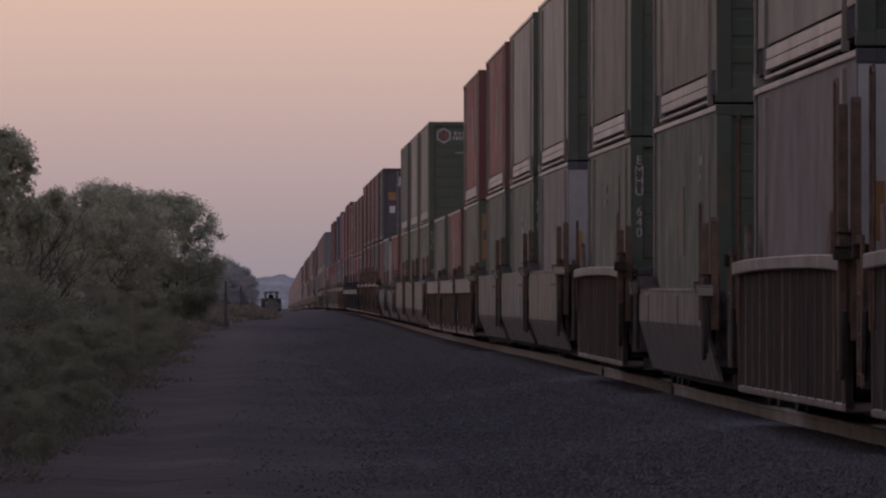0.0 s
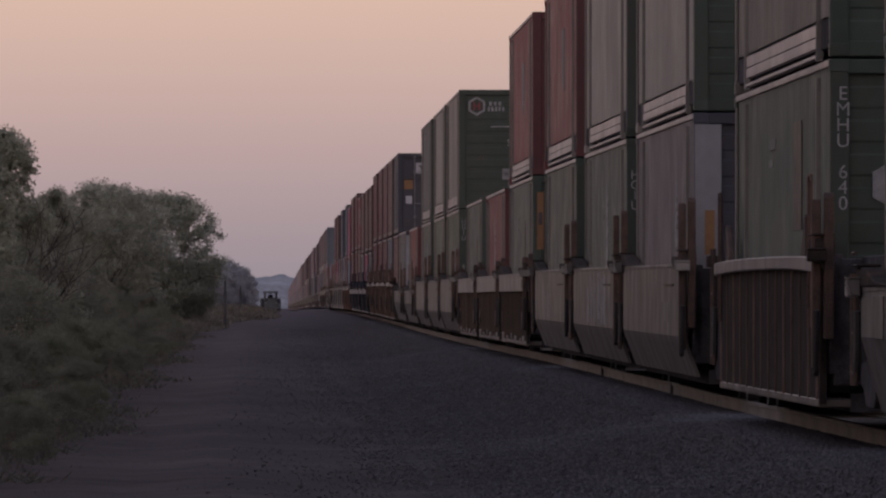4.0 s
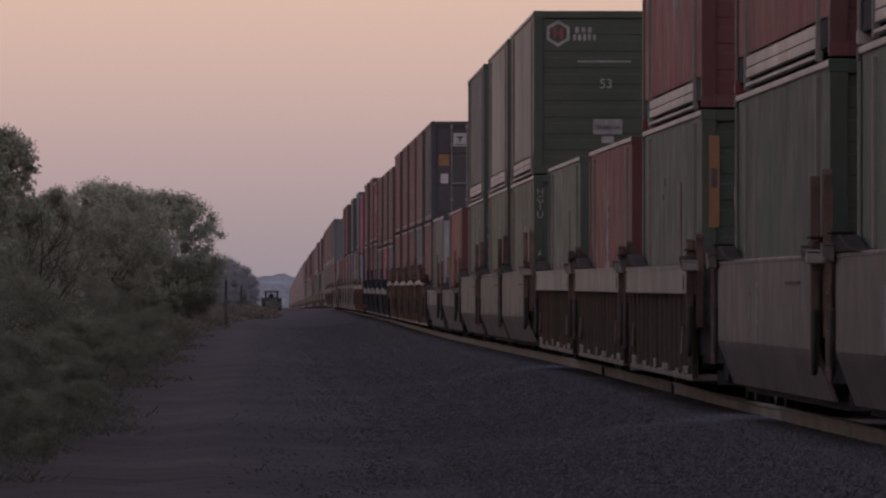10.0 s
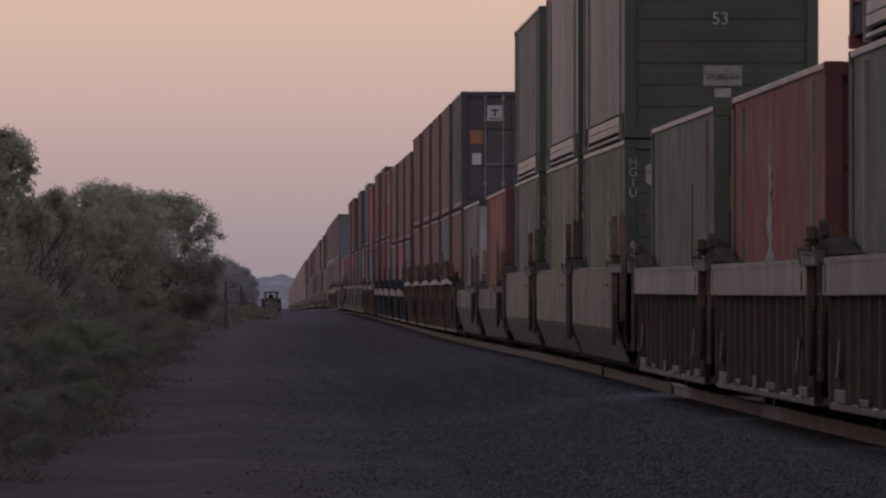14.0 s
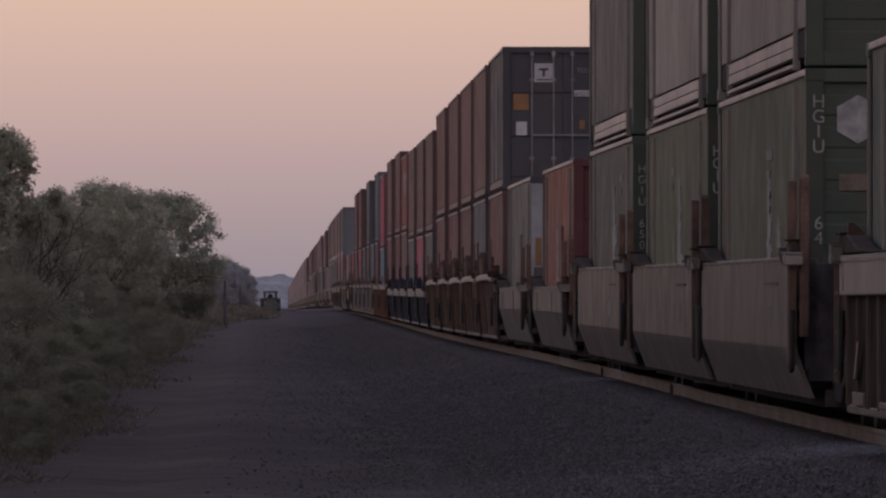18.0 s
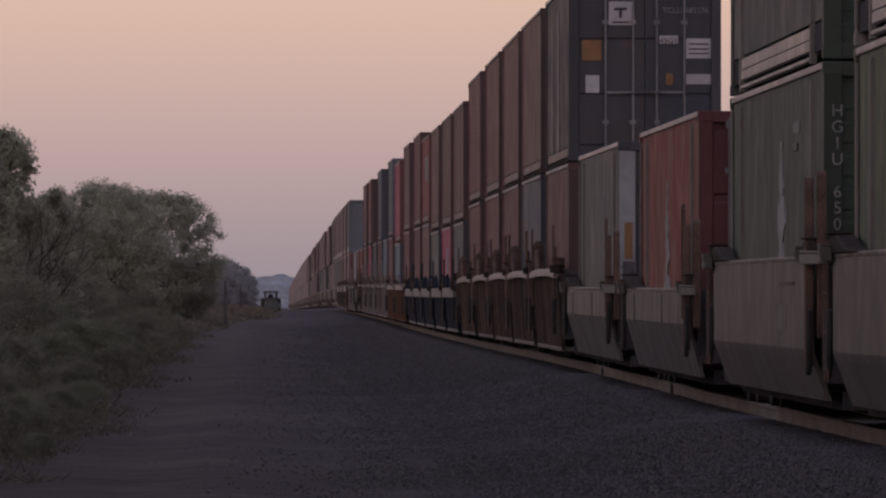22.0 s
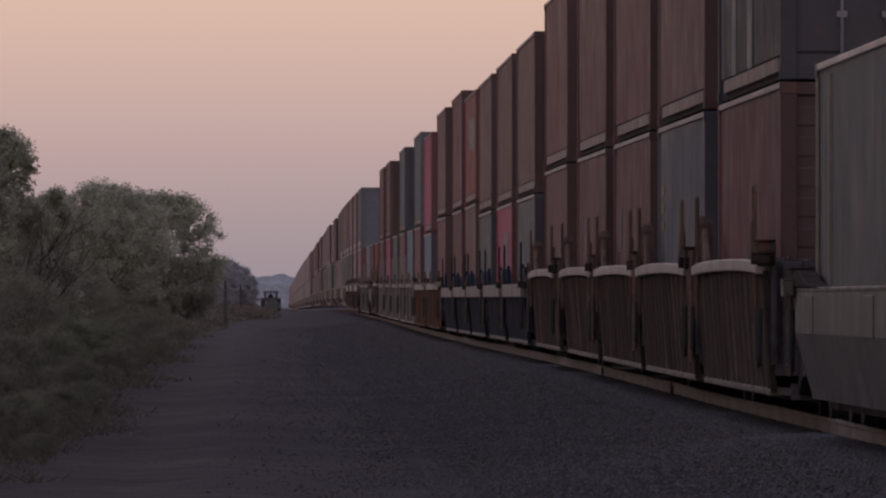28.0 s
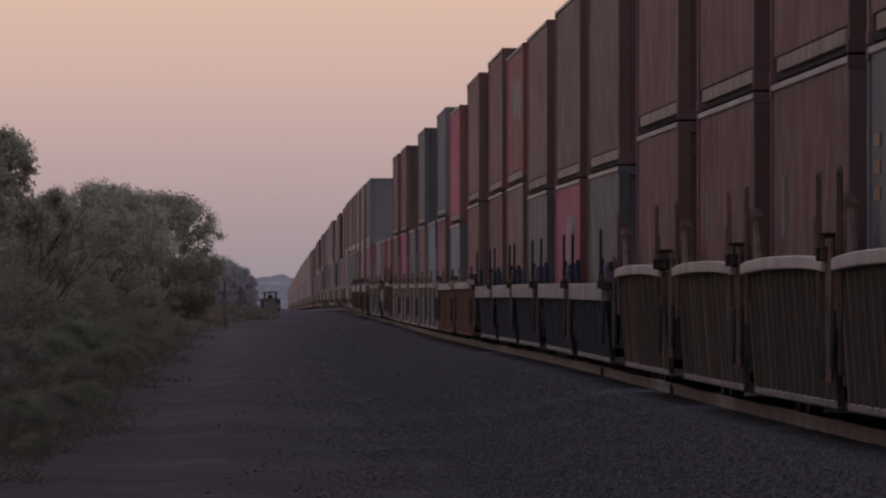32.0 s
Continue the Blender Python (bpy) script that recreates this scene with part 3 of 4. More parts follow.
        joined = shared(key + ("farribs",), lambda: ribs_joined(h, n, wide, top - band, body))
        tagged(part("far_ribs", joined, car, "", MIRROR_X), kind="stuff")
    part("floor_frame", shared(("floor", h), lambda: Shape().box(-1.15, 1.15, -h, h, .17, .328).mesh("floor_frame", M_DARK)), car)
    gap = pitch / 2
    for m in (Matrix(), MIRROR_Y):
        part("end_bulkhead", shared(("bulk", top), lambda: Shape().box(-1.30, 1.30, -.06, .06, .40, top - .04).box(-1.34, -1.22, -.16, .06, .5, top).box(1.22, 1.34, -.16, .06, .5, top).mesh("end_bulkhead", M_DARK, .01)), car, "", m @ pose(0, h + .02, 0))
        part("deck", shared(("deck", round(gap - h, 2), top), lambda: Shape().prism_x([(0, top - .02), (gap - h - .12, top - .02), (gap - h - .12, top - .1), (.5, .70), (0, .5)], -1.05, 1.05).mesh("deck", M_DARK, .012)), car, "", m @ pose(0, h + .08, 0))
        for q in (Matrix(), MIRROR_X):
            style = "fin" if kind in ("basket", "blue", "bone", "orange") else "plate"
            if style == "plate" or m == MIRROR_Y:
                rear = m != MIRROR_Y
                lift = .17 if rear else .15
                prof = [(-3.4, .013), (-1.9, .05), (-.7, .16), (.26, .17), (.30, .07), (.16, -.08), (.05, -.08), (.0, .013)] if rear else [(-.75, .013), (-.5, .13), (.26, .15), (.30, .06), (.16, -.08), (.05, -.08), (.0, .013)]
                part("corner_bracket", shared(("brk", top, rear), lambda: Shape().prism_x([(a, top + b) for a, b in prof], -1.475, -1.30).box(-1.51, -1.30, -.25, .30, top + lift, top + lift + .022)
                                              .mesh("corner_bracket", M_DARKIRON, .012)), car, "", m @ q @ pose(0, h - .05, 0))
            if style == "fin":
                part("guide_fin", shared(("fin", top, kind == "blue"), lambda: Shape().prism_x([(.05, top - .02), (.05, top + .34), (-.02, top + .36), (-.62, top + .02), (-.62, top - .02)], -1.42, -1.36).mesh("guide_fin", M_BLUEW if kind == "blue" else M_IRON, .01)), car, "", m @ q @ pose(0, h - 1.1 if m != MIRROR_Y else h - 2.2, 0))
            if kind in ("rib", "smooth", "low"):
                part("pocket_bracket", shared(("pocket", top), lambda: Shape().prism([(-1.575, top + .08), (-1.575, top + .05), (-1.54, top - .05), (-1.47, top - .07), (-1.47, top + .08)], -.16, .16)
                                              .box(-1.58, -1.45, -.17, .17, top + .08, top + .092).mesh("pocket_bracket", M_BRACKET, .012)), car, "", m @ q @ pose(0, h - .12, 0))
                if kind == "rib":
                    part("corner_fin", shared(("cfin", top), lambda: Shape().prism([(-1.45, top - .02), (-1.44, top + .27), (-1.39, top + .27), (-1.17, top + .05), (-1.17, top - .02)], -.05, .05)
                                              .mesh("corner_fin", M_IRON, .004)), car, "", m @ q @ pose(0, h - .30, 0))
            if kind in ("basket", "blue") and m == MIRROR_Y and front_joint is None:
                part("end_plate", shared(("eplate", top, kind == "blue"), lambda: Shape().prism([(-1.45, top - .10), (-1.43, .95), (-1.20, .90), (-1.20, top - .10)], 0, .10).mesh("end_plate", M_BLUEW if kind == "blue" else M_IRON, .012)), car, "", m @ q @ pose(0, h + .10, 0))
            if kind == "blue" and m == MIRROR_Y:
                part("equipment_box", shared(("equip", top), lambda: Shape().prism([(-1.45, top), (-1.45, top + .26), (-1.41, top + .31), (-1.26, top + .31), (-1.22, top)], -.25, .25).mesh("equipment_box", M_BLUEBOX, .03)), car, "blue equipment box", m @ q @ pose(0, h + .30, 0))
            part("step_box", shared(("stepbox", top, kind), lambda: Shape().box(-1.55, -1.38, -.10, .10, top - .07, top + .03).box(-1.555, -1.38, -.11, .11, top + .03, top + .05).mesh("step_box", M_DARKIRON if kind in ("basket", "blue") else M_POST, .012)), car, "", m @ q @ pose(0, h + .36, 0))
            if m == MIRROR_Y and kind not in ("blue", "orange", "bone") and (kind != "basket" or h > 7):
                part("guide_post", shared(("gp", tall), lambda: Shape().prism_x([(-.07, .55), (.07, .55), (.055, tall - .1), (.03, tall), (-.03, tall), (-.055, tall - .1)], -1.50, -1.42).prism_x([(-.05, .8), (.09, .8), (.09, tall + .02), (.06, tall + .06), (-.02, tall + .06), (-.05, tall + .02)], -1.395, -1.31).mesh("guide_post", M_IRON, .01)), car, "", m @ q @ pose(0, h + .16, 0))
        if m != MIRROR_Y:
            part("ladder", shared(("lad", top), lambda: ladder(top)), car, "", m @ pose(0, h + .18, 0))
        part("air_hose", shared("hose", lambda: Shape().path([(-1.47, .0 + .05 * k, 1.05 - .55 * math.sin(k / 8 * math.pi) ** .8) for k in range(9)], .028).mesh("air_hose", M_TYRE)), car, "", m @ pose(0, h + .05, 0))
        if kind in ("basket", "blue", "bone") or kind == "low" and m == MIRROR_Y:
            part("hand_hoop", shared(("hoop", kind, tall), lambda: Shape().path([(-1.46, 0, .9), (-1.46, 0, tall + .16), (-1.46, .05, tall + .22), (-1.46, .33, tall + .22), (-1.46, .38, tall + .16), (-1.46, .38, .9)], .015)
                                             .mesh("hand_hoop", M_IRON if kind in ("basket", "low") else M_BLUEW if kind == "blue" else M_BONE)), car, "", m @ pose(0, h - .9, 0))
            if kind == "basket" and h < 7 and m != MIRROR_Y:
                part("brake_tank", shared("tank", lambda: Shape().tube((-1.32, -.28, 0), (-1.32, .20, 0), .10, .10, 12).tube((-1.32, .20, 0), (-1.32, .28, 0), .10, .05, 12).mesh("brake_tank", M_IRON, smooth=False)), car, "", m @ pose(0, h + .5, top + .22, 90 if kind == "basket" else 0))
    for end, joint in ((1, rear_joint), (-1, front_joint)):
        if joint is not None:
            truck(car, end * (gap if joint else gap - 1.6))
        if joint is False:
            part("coupler", shared("coupler", lambda: Shape().box(-.12, .12, -.75, .75, .76, .94).box(-.2, .2, .55, .85, .7, 1.0).mesh("coupler", M_IRON, .02)), car, "", pose(0, end * (gap - .5), 0, 0, 0, 0 if end > 0 else 180))
    THINGS.append((car, S, Matrix(), 1))
    return car


def ribs_joined(h, n, wide, z1, body):
    s = Shape()
    for i in range(n):
        y = -h + .25 + (2 * h - .5) * i / (n - 1)
        s.box(-1.45, -1.38, y - wide / 2, y + wide / 2, .29, z1)
    return s.mesh("far_ribs", body)


def ladder(top):
    s = Shape()
    for x in (-1.48,):
        for y in (0, .40):
            s.tube((x, y, .45), (x, y, top + .12), .02, None, 6)
        for k in range(4):
            s.tube((x, 0, .55 + k * .32), (x, .40, .55 + k * .32), .016, None, 6)
    return s.mesh("ladder", M_IRON)


WHEELS = []


def truck(car, y):
    """A two-axle truck under a joint."""
    def frame_mesh():
        s = Shape()
        prof = [(-1.15, .40), (-1.05, .60), (-.45, .62), (-.30, .80), (.30, .80), (.45, .62), (1.05, .60), (1.15, .40), (.80, .36), (.45, .22), (-.45, .22), (-.80, .36)]
        for x in (-1.08, .94):
            s.prism_x(prof, x, x + .14)
        s.box(-1.0, 1.0, -.22, .22, .42, .72)
        return s.mesh("truck_frame", M_DARK, .012)
    fr = part("truck_frame", shared("truckframe", frame_mesh), car, "", pose(0, y, 0))
    for yy in (-.89, .89):
        def wheelset():
            s = Shape()
            s.tube((-.9, 0, 0), (.9, 0, 0), .075, None, 10)
            for x in (-.80, .67):
                s.tube((x, 0, 0), (x + .13, 0, 0), .42, .42, 22)
            for x in (-.69, .665):
                s.tube((x, 0, 0), (x + .03, 0, 0), .45, .45, 22)
            return s.mesh("wheelset", M_STEEL)
        WHEELS.append((part("wheelset", shared("wheelset", wheelset), fr, "", pose(0, yy, .42)), yy))


# ---- the train, front to rear: place of the middle, car, lower box, upper box ----
DECK = .33
UPPER = DECK + 2.896 + .02
UNITS = [
    # S, car, half, pitch, lower colour, upper colour
    (67.6, "basket", 8.6, 20.0, "green", "tan"),
    (88.0, "basket", 8.6, 20.0, "mauve", "silver"),
    (111.7, "low", 8.6, 23.6, "green", "tan"),
    (134.9, "basket", 8.6, 23.2, "green", "tan"),
    (160.1, "smooth", 8.5, 21.4, "mauve", "silver"),
    (179.4, "smooth", 8.5, 19.8, "green", "silver"),
    (199.3, "smooth", 8.5, 20.2, "green", "red"),
    (222.7, "rib", 8.6, 21.4, "green", "red"),
    (242.2, "rib", 8.6, 20.0, "red", None),
    (262.1, "rib", 8.6, 20.2, "green", None),
    (286.7, "smooth", 8.5, 21.4, "olive", "silver"),
    (305.2, "smooth", 8.5, 19.8, "olive", "silver"),
    (325.6, "smooth", 8.5, 20.2, "green", "grey"),
    (348.8, "low", 8.6, 23.4, "orange", None),
    (372.0, "low", 8.6, 23.4, "grey", None),
    (393.1, "basket", 6.6, 15.6, "maroon", "navy"),
    (408.4, "basket", 6.6, 15.6, "bluegrey", "brown"),
    (423.0, "basket", 6.6, 15.6, "maroon", "maroon"),
    (438.2, "basket", 6.6, 15.6, "maroon", "maroon"),
    (455.3, "basket", 6.6, 15.6, "maroon", "maroon"),
    (473.5, "blue", 6.6, 15.6, "grey", "brown"),
    (489.3, "blue", 6.6, 15.6, "pink", "brown"),
    (506.2, "blue", 6.6, 15.6, "grey", "brown"),
    (521.2, "blue", 6.6, 15.6, "brown", "red"),
    (536.8, "blue", 6.6, 15.6, "maroon", "maroon"),
    (557.9, "orange", 8.2, 20.4, "maroon", "brown"),
    (579.0, "orange", 8.2, 20.4, "skyblue", "pink"),
    (597.5, "bone", 6.6, 15.8, "maroon", "teal"),
    (612.4, "bone", 6.6, 15.8, "skyblue", None),
    (629.5, "bone", 6.6, 15.8, "brown", "bluegrey"),
    (646.8, "bone", 6.6, 15.8, "bluegrey", None),
    (665.4, "bone", 6.6, 15.8, "pink", "maroon"),
    (685.0, "basket", 6.6, 15.8, "brown", "maroon"),
    (702.5, "low", 6.6, 15.8, "red", None),
    (718.5, "bone", 6.6, 15.8, "maroon", None),
    (735.0, "bone", 6.6, 15.8, "white", None),
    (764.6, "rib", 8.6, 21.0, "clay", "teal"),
    (789.0, "rib", 8.6, 21.0, "muted", "clay"),
    (811.0, "rib", 8.6, 21.0, "maroon", "muted"),
]
DESCRIBE = {"green": "faded green corrugated steel", "olive": "olive green corrugated steel", "silver": "weathered silver-grey corrugated steel",
            "tan": "dusty tan-grey corrugated steel", "mauve": "faded mauve-grey corrugated steel", "red": "weathered red corrugated steel",
            "orange": "orange-red corrugated steel", "maroon": "maroon corrugated steel", "brown": "brown-maroon corrugated steel",
            "navy": "dark blue corrugated steel", "bluegrey": "blue-grey corrugated steel", "teal": "teal-blue corrugated steel",
            "skyblue": "light blue corrugated steel", "pink": "magenta-pink corrugated steel", "grey": "grey-green corrugated steel",
            "white": "dirty white corrugated steel", "muted": "haze-paled maroon corrugated steel", "clay": "haze-paled clay-brown corrugated steel", "shaded_green": "dark green corrugated steel"}
SMALL = (20, 21, 22, 26)  # low boxes of the lesser height
BOXES, CARS = {}, {}
for k, (S, kind, half, pitch, low, up) in enumerate(UNITS):
    single = kind == "low" or k == 3
    lead = k == 0 or UNITS[k - 1][1] != kind or single
    tail = k == len(UNITS) - 1 or UNITS[k + 1][1] != kind or single
    CARS[k] = well_car(S, kind, half, rear_joint=not tail, front_joint=False if lead else None, tall={"rib": 1.78, "smooth": 2.2, "low": 1.95, "blue": 1.82, "basket": 2.0}.get(kind, 2.15) if k > 1 else 2.75, pitch=pitch)
    L = 16.15 if half > 7 and kind != "orange" else 12.19
    ends = {"red": "shaded_red", "orange": "shaded_red", "maroon": "shaded_maroon", "brown": "shaded_maroon", "pink": "shaded_red", "grey": "navy" if k > 19 else "shaded_green", "skyblue": "navy", "bluegrey": "navy", "teal": "bluegrey", "muted": "maroon", "clay": "maroon", "green": "shaded_green", "olive": "shaded_green", "silver": "shaded_green", "tan": "shaded_green", "mauve": "navy"}
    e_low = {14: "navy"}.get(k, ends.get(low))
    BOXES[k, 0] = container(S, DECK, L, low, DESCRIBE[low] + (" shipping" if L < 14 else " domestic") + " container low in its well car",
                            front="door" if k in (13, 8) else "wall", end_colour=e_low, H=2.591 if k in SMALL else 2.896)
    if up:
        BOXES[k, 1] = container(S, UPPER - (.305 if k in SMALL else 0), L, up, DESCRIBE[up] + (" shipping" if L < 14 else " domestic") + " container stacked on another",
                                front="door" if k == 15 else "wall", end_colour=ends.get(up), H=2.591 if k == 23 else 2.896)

# ---- the rest of the train, far down the line ----
rng = random.Random(11)
S, n = 822.0, 0
while S < 3150:
    long = rng.random() < .5
    half, pitch = (8.6, 20.6) if long else (6.6, 15.8)
    L = 16.15 if long else 12.19
    for _ in range(3 if long else 5):
        S += pitch / 2
        far = S > 1330
        car_label = "dark well car far down the train"
        body = (M_RIB, M_WELL, M_BASKET)[n % 3]
        if far:
            car = tagged(new("well_car", shared(("fc", half, n % 3), lambda: Shape().prism([(-1.45, 1.45), (-1.45, .8), (-1.15, .3), (1.15, .3), (1.45, .8), (1.45, 1.45)], -half, half)
                                                .box(-1.1, 1.1, -pitch / 2, pitch / 2, .55, .8).mesh("well_car", body))), car_label, "freight car", "stack cars of the train")
        else:
            car = tagged(new("well_car"), car_label, "freight car", "stack cars of the train")
            for m in (Matrix(), MIRROR_X):
                part("side_panel", shared(("fs", half, n % 3), lambda: Shape().prism([(-1.45, 1.45), (-1.45, .8), (-1.15, .3), (-1.0, .3), (-1.36, .9), (-1.36, 1.45)], -half, half).mesh("side_panel", body, .01)), car, "", m)
                part("top_sill", shared(("ft", half, n % 3), lambda: Shape().box(-1.47, -1.38, -half, half, 1.36, 1.5).mesh("top_sill", M_WELL)), car, "", m)
            part("deck", shared(("fd", half), lambda: Shape().box(-1.15, 1.15, -half, half, .2, .328).box(-1.0, 1.0, -pitch / 2, -half, .2, .9).box(-1.0, 1.0, half, pitch / 2, .2, .9).mesh("deck", M_DARK)), car)
        THINGS.append((car, S, Matrix(), 2))
        c1, c2 = rng.choice(("muted", "clay", "maroon", "grey", "bluegrey", "muted")), rng.choice(("muted", "clay", "muted", "maroon", "bluegrey", "clay"))
        for c, z in ((c1, DECK), (c2, UPPER)):
            if z == UPPER and rng.random() < .06:
                continue
            far_label = DESCRIBE[c] + " container far down the train"
            if far:
                root = new("freight_container", shared(("fb", L, c), lambda: Shape().box(-1.295, 1.295, -L / 2, L / 2, 0, 2.896).mesh("freight_container", PAINT[c], .03)))
            else:
                root = new("freight_container")
                g = container_meshes(L, 2.896, c, False)
                for m, nm in ((Matrix(), "side_panel"), (MIRROR_X, "side_panel"), (Matrix(), "roof"), (Matrix(), "floor"), (Matrix(), "bottom_rail"), (Matrix(), "top_rail"), (Matrix(), "fork_rail"), (MIRROR_X, "fork_rail")):
                    if nm in g:
                        part(nm, g[nm], root, "", m)
                for m in (Matrix(), MIRROR_Y):
                    part("end_wall", g["end_wall"], root, "", m @ pose(0, -L / 2 + .07, 0))
            tagged(root, far_label, "container", "containers on the train")
            THINGS.append((root, S, pose(0, 0, z), 2))
        S += pitch / 2
        n += 1


# ---- trees and shrubs ----
def leaves(centres, radii, count, size, rng, flat=.8, loose=False):
    """Many small leaves on the shells of clumps."""
    c = np.array(centres)
    r = np.array(radii)
    p = r ** 2 / (r ** 2).sum()
    pick = rng.choice(len(c), count, p=p)
    d = rng.normal(size=(count, 3))
    d /= np.linalg.norm(d, axis=1)[:, None]
    rad = r[pick] * (np.minimum(np.abs(rng.normal(0, .62, count)) + .15, rng.uniform(.95, 1.25, count)) if loose else rng.uniform(.25, 1.12, count) ** .6)
    pos = c[pick] + d * rad[:, None] * np.array([1, 1, flat])
    a = rng.normal(size=(count, 3))
    a /= np.linalg.norm(a, axis=1)[:, None]
    b = np.cross(a, rng.normal(size=(count, 3)))
    b /= np.linalg.norm(b, axis=1)[:, None]
    s = size * rng.uniform(.6, 1.4, count)[:, None]
    v = np.stack([pos - a * s * .5, pos + b * s * .26, pos + a * s * .5, pos - b * s * .26], 1).reshape(-1, 3)
    f = np.arange(count * 4).reshape(-1, 4)
    return v, f


def np_mesh(name, v, f, material):
    me = bpy.data.meshes.new(name)
    me.vertices.add(len(v))
    me.vertices.foreach_set("co", np.asarray(v, np.float32).ravel())
    k = f.shape[1]
    me.loops.add(f.size)
    me.loops.foreach_set("vertex_index", f.astype(np.int32).ravel())
    me.polygons.add(len(f))
    me.polygons.foreach_set("loop_start", np.arange(0, f.size, k, dtype=np.int32))
    me.update(calc_edges=True)
    me.materials.append(material)
    return me


def tree_meshes(seed, height, spread, count, size, leaf, low=.3, clumps=46, form="dome", lump=(.055, .12)):
    """A trunk that forks into limbs, and a crown of leaf clumps at their ends."""
    rng = np.random.RandomState(seed)
    s = Shape()
    ends = []

    def grow(p, d, length, r, level):
        q = p
        for _ in range(3):
            d = (d + Vector(rng.normal(size=3)) * .16).normalized()
            nq = q + d * length / 3
            s.tube(q, nq, r, r * .82, 6 if level else 8)
            q, r = nq, r * .82
        if level >= 3:
            ends.append(q)
            return
        for k in range(3 if level < 2 else 2):
            turn = Vector(rng.normal(size=3))
            turn.z = abs(turn.z) * .5
            nd = (d * .7 + turn * .55 + Vector((0, 0, .15))).normalized()
            grow(q, nd, length * rng.uniform(.62, .85), r * .72, level + 1)
    for k in range(3):
        lean = Vector((rng.normal() * .22, rng.normal() * .22, 1)).normalized()
        grow(Vector((rng.normal() * .15, rng.normal() * .15, -.15)), lean, height * .28, height * .016, 0)
    e = np.array(ends)
    cx = e.mean(0)
    e = (e - cx) * np.array([spread / np.ptp(e[:, 0]), spread / np.ptp(e[:, 1]), 1]) + np.array([0, 0, cx[2]])
    # clumps fill an uneven dome from low on the trunk to the top
    a = rng.uniform(0, math.tau, clumps)
    h = rng.uniform(low, 1, clumps)
    if form == "spire":
        w = (np.clip(1.03 - h, .02, 1) ** .55) * spread / 2 * np.sqrt(rng.uniform(.02, 1, clumps))
    elif form == "flat":
        w = np.where(h > .52, np.clip(1 - (np.abs(h - .52) / .5) ** 2.3, .1, 1) ** .6, .55 + .45 * h / .52) * spread / 2 * np.sqrt(rng.uniform(.04, 1, clumps))
    else:
        w = np.sqrt(np.clip(1 - ((h - .52) / .52) ** 2, .05, 1)) * spread / 2 * rng.uniform(.35, .98, clumps)
    dome = np.stack([np.cos(a) * w, np.sin(a) * w, h * height * .92], 1)
    cen = np.concatenate([dome, e * np.array([1, 1, height * .9 / max(e[:, 2].max(), .1)])])
    if form != "dome":
        cen = dome
    rad = rng.uniform(*lump, len(cen)) * height
    v, f = leaves(cen, rad, count, size, rng, loose=form != "dome")
    return s.mesh("trunk", M_BARK), np_mesh("crown", v, f, leaf)


def plant(kind, meshes, x, y, label, category, rz=0, scale=1.0, sink=0.0, group=""):
    root = tagged(new(kind), label, category, group)
    part("trunk", meshes[0], root)
    part("crown", meshes[1], root)
    root.matrix_basis = pose(x, y, float(ground_z(x, y)) - sink, 0, 0, rz) @ Matrix.Scale(scale, 4)
    return root


def beside(px, y):
    """x at distance y for a bearing px to the side, in thousandths of the view's width scale."""
    return (px - 784) / F * y


YOUNG = tree_meshes(3, 6.2, 2.9, 26000, .095, M_LEAF3, .05, 210, "spire", (.030, .058))
BROAD = tree_meshes(8, 7.0, 6.6, 60000, .125, M_LEAF2, .06, 420, "flat", (.052, .086))
BROAD2 = tree_meshes(15, 6.6, 5.4, 50000, .125, M_LEAF, .06, 340, "flat", (.052, .086))
SCREEN_TREE = tree_meshes(8, 7.0, 6.6, 5000, .30, M_LEAF2, .20, 56)
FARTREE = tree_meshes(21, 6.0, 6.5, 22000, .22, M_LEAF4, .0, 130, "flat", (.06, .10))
SHRUBS = [tree_meshes(30 + k, 2.6, 2.9, 14000, .062, (M_BUSH, M_BUSH2)[k % 2], .02, 60, "dome", (.05, .13)) for k in range(4)]
UNSEEN_SHRUB = tree_meshes(36, 2.6, 2.9, 2500, .16, M_BUSH, .02, 44)
for px, y, rz, sc in ((16, 230, 40, .985), (-34, 226, 140, .90), (90, 262, 250, .80), (52, 245, 10, .70), (-8, 238, 75, .72)):
    plant("young_tree", YOUNG, beside(px, y), y, "slender dark green young tree beside the gravel road", "tree", rz, sc)
plant("broad_tree", BROAD, beside(184, 420), 420, "broad olive-green tree with a rounded crown behind the shrubs", "tree", 0, .97)
plant("broad_tree", BROAD2, beside(299, 432), 432, "broad dull green tree with limbs showing through its crown", "tree", 70, .96)
plant("broad_tree", BROAD2, beside(95, 440), 440, "broad dull green tree with limbs showing through its crown", "tree", 200, .93)
plant("broad_tree", BROAD2, beside(196, 458), 458, "broad dull green tree with a dense rounded crown", "tree", 310, 1.0)
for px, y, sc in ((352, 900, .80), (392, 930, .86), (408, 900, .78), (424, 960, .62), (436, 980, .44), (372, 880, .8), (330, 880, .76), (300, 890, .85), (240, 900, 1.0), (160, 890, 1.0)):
    plant("far_tree", FARTREE, beside(px, y), y, "dark green tree in a far row, haze in its leaf colour", "tree", px * 3, sc, group="far row of trees")
rng = random.Random(5)
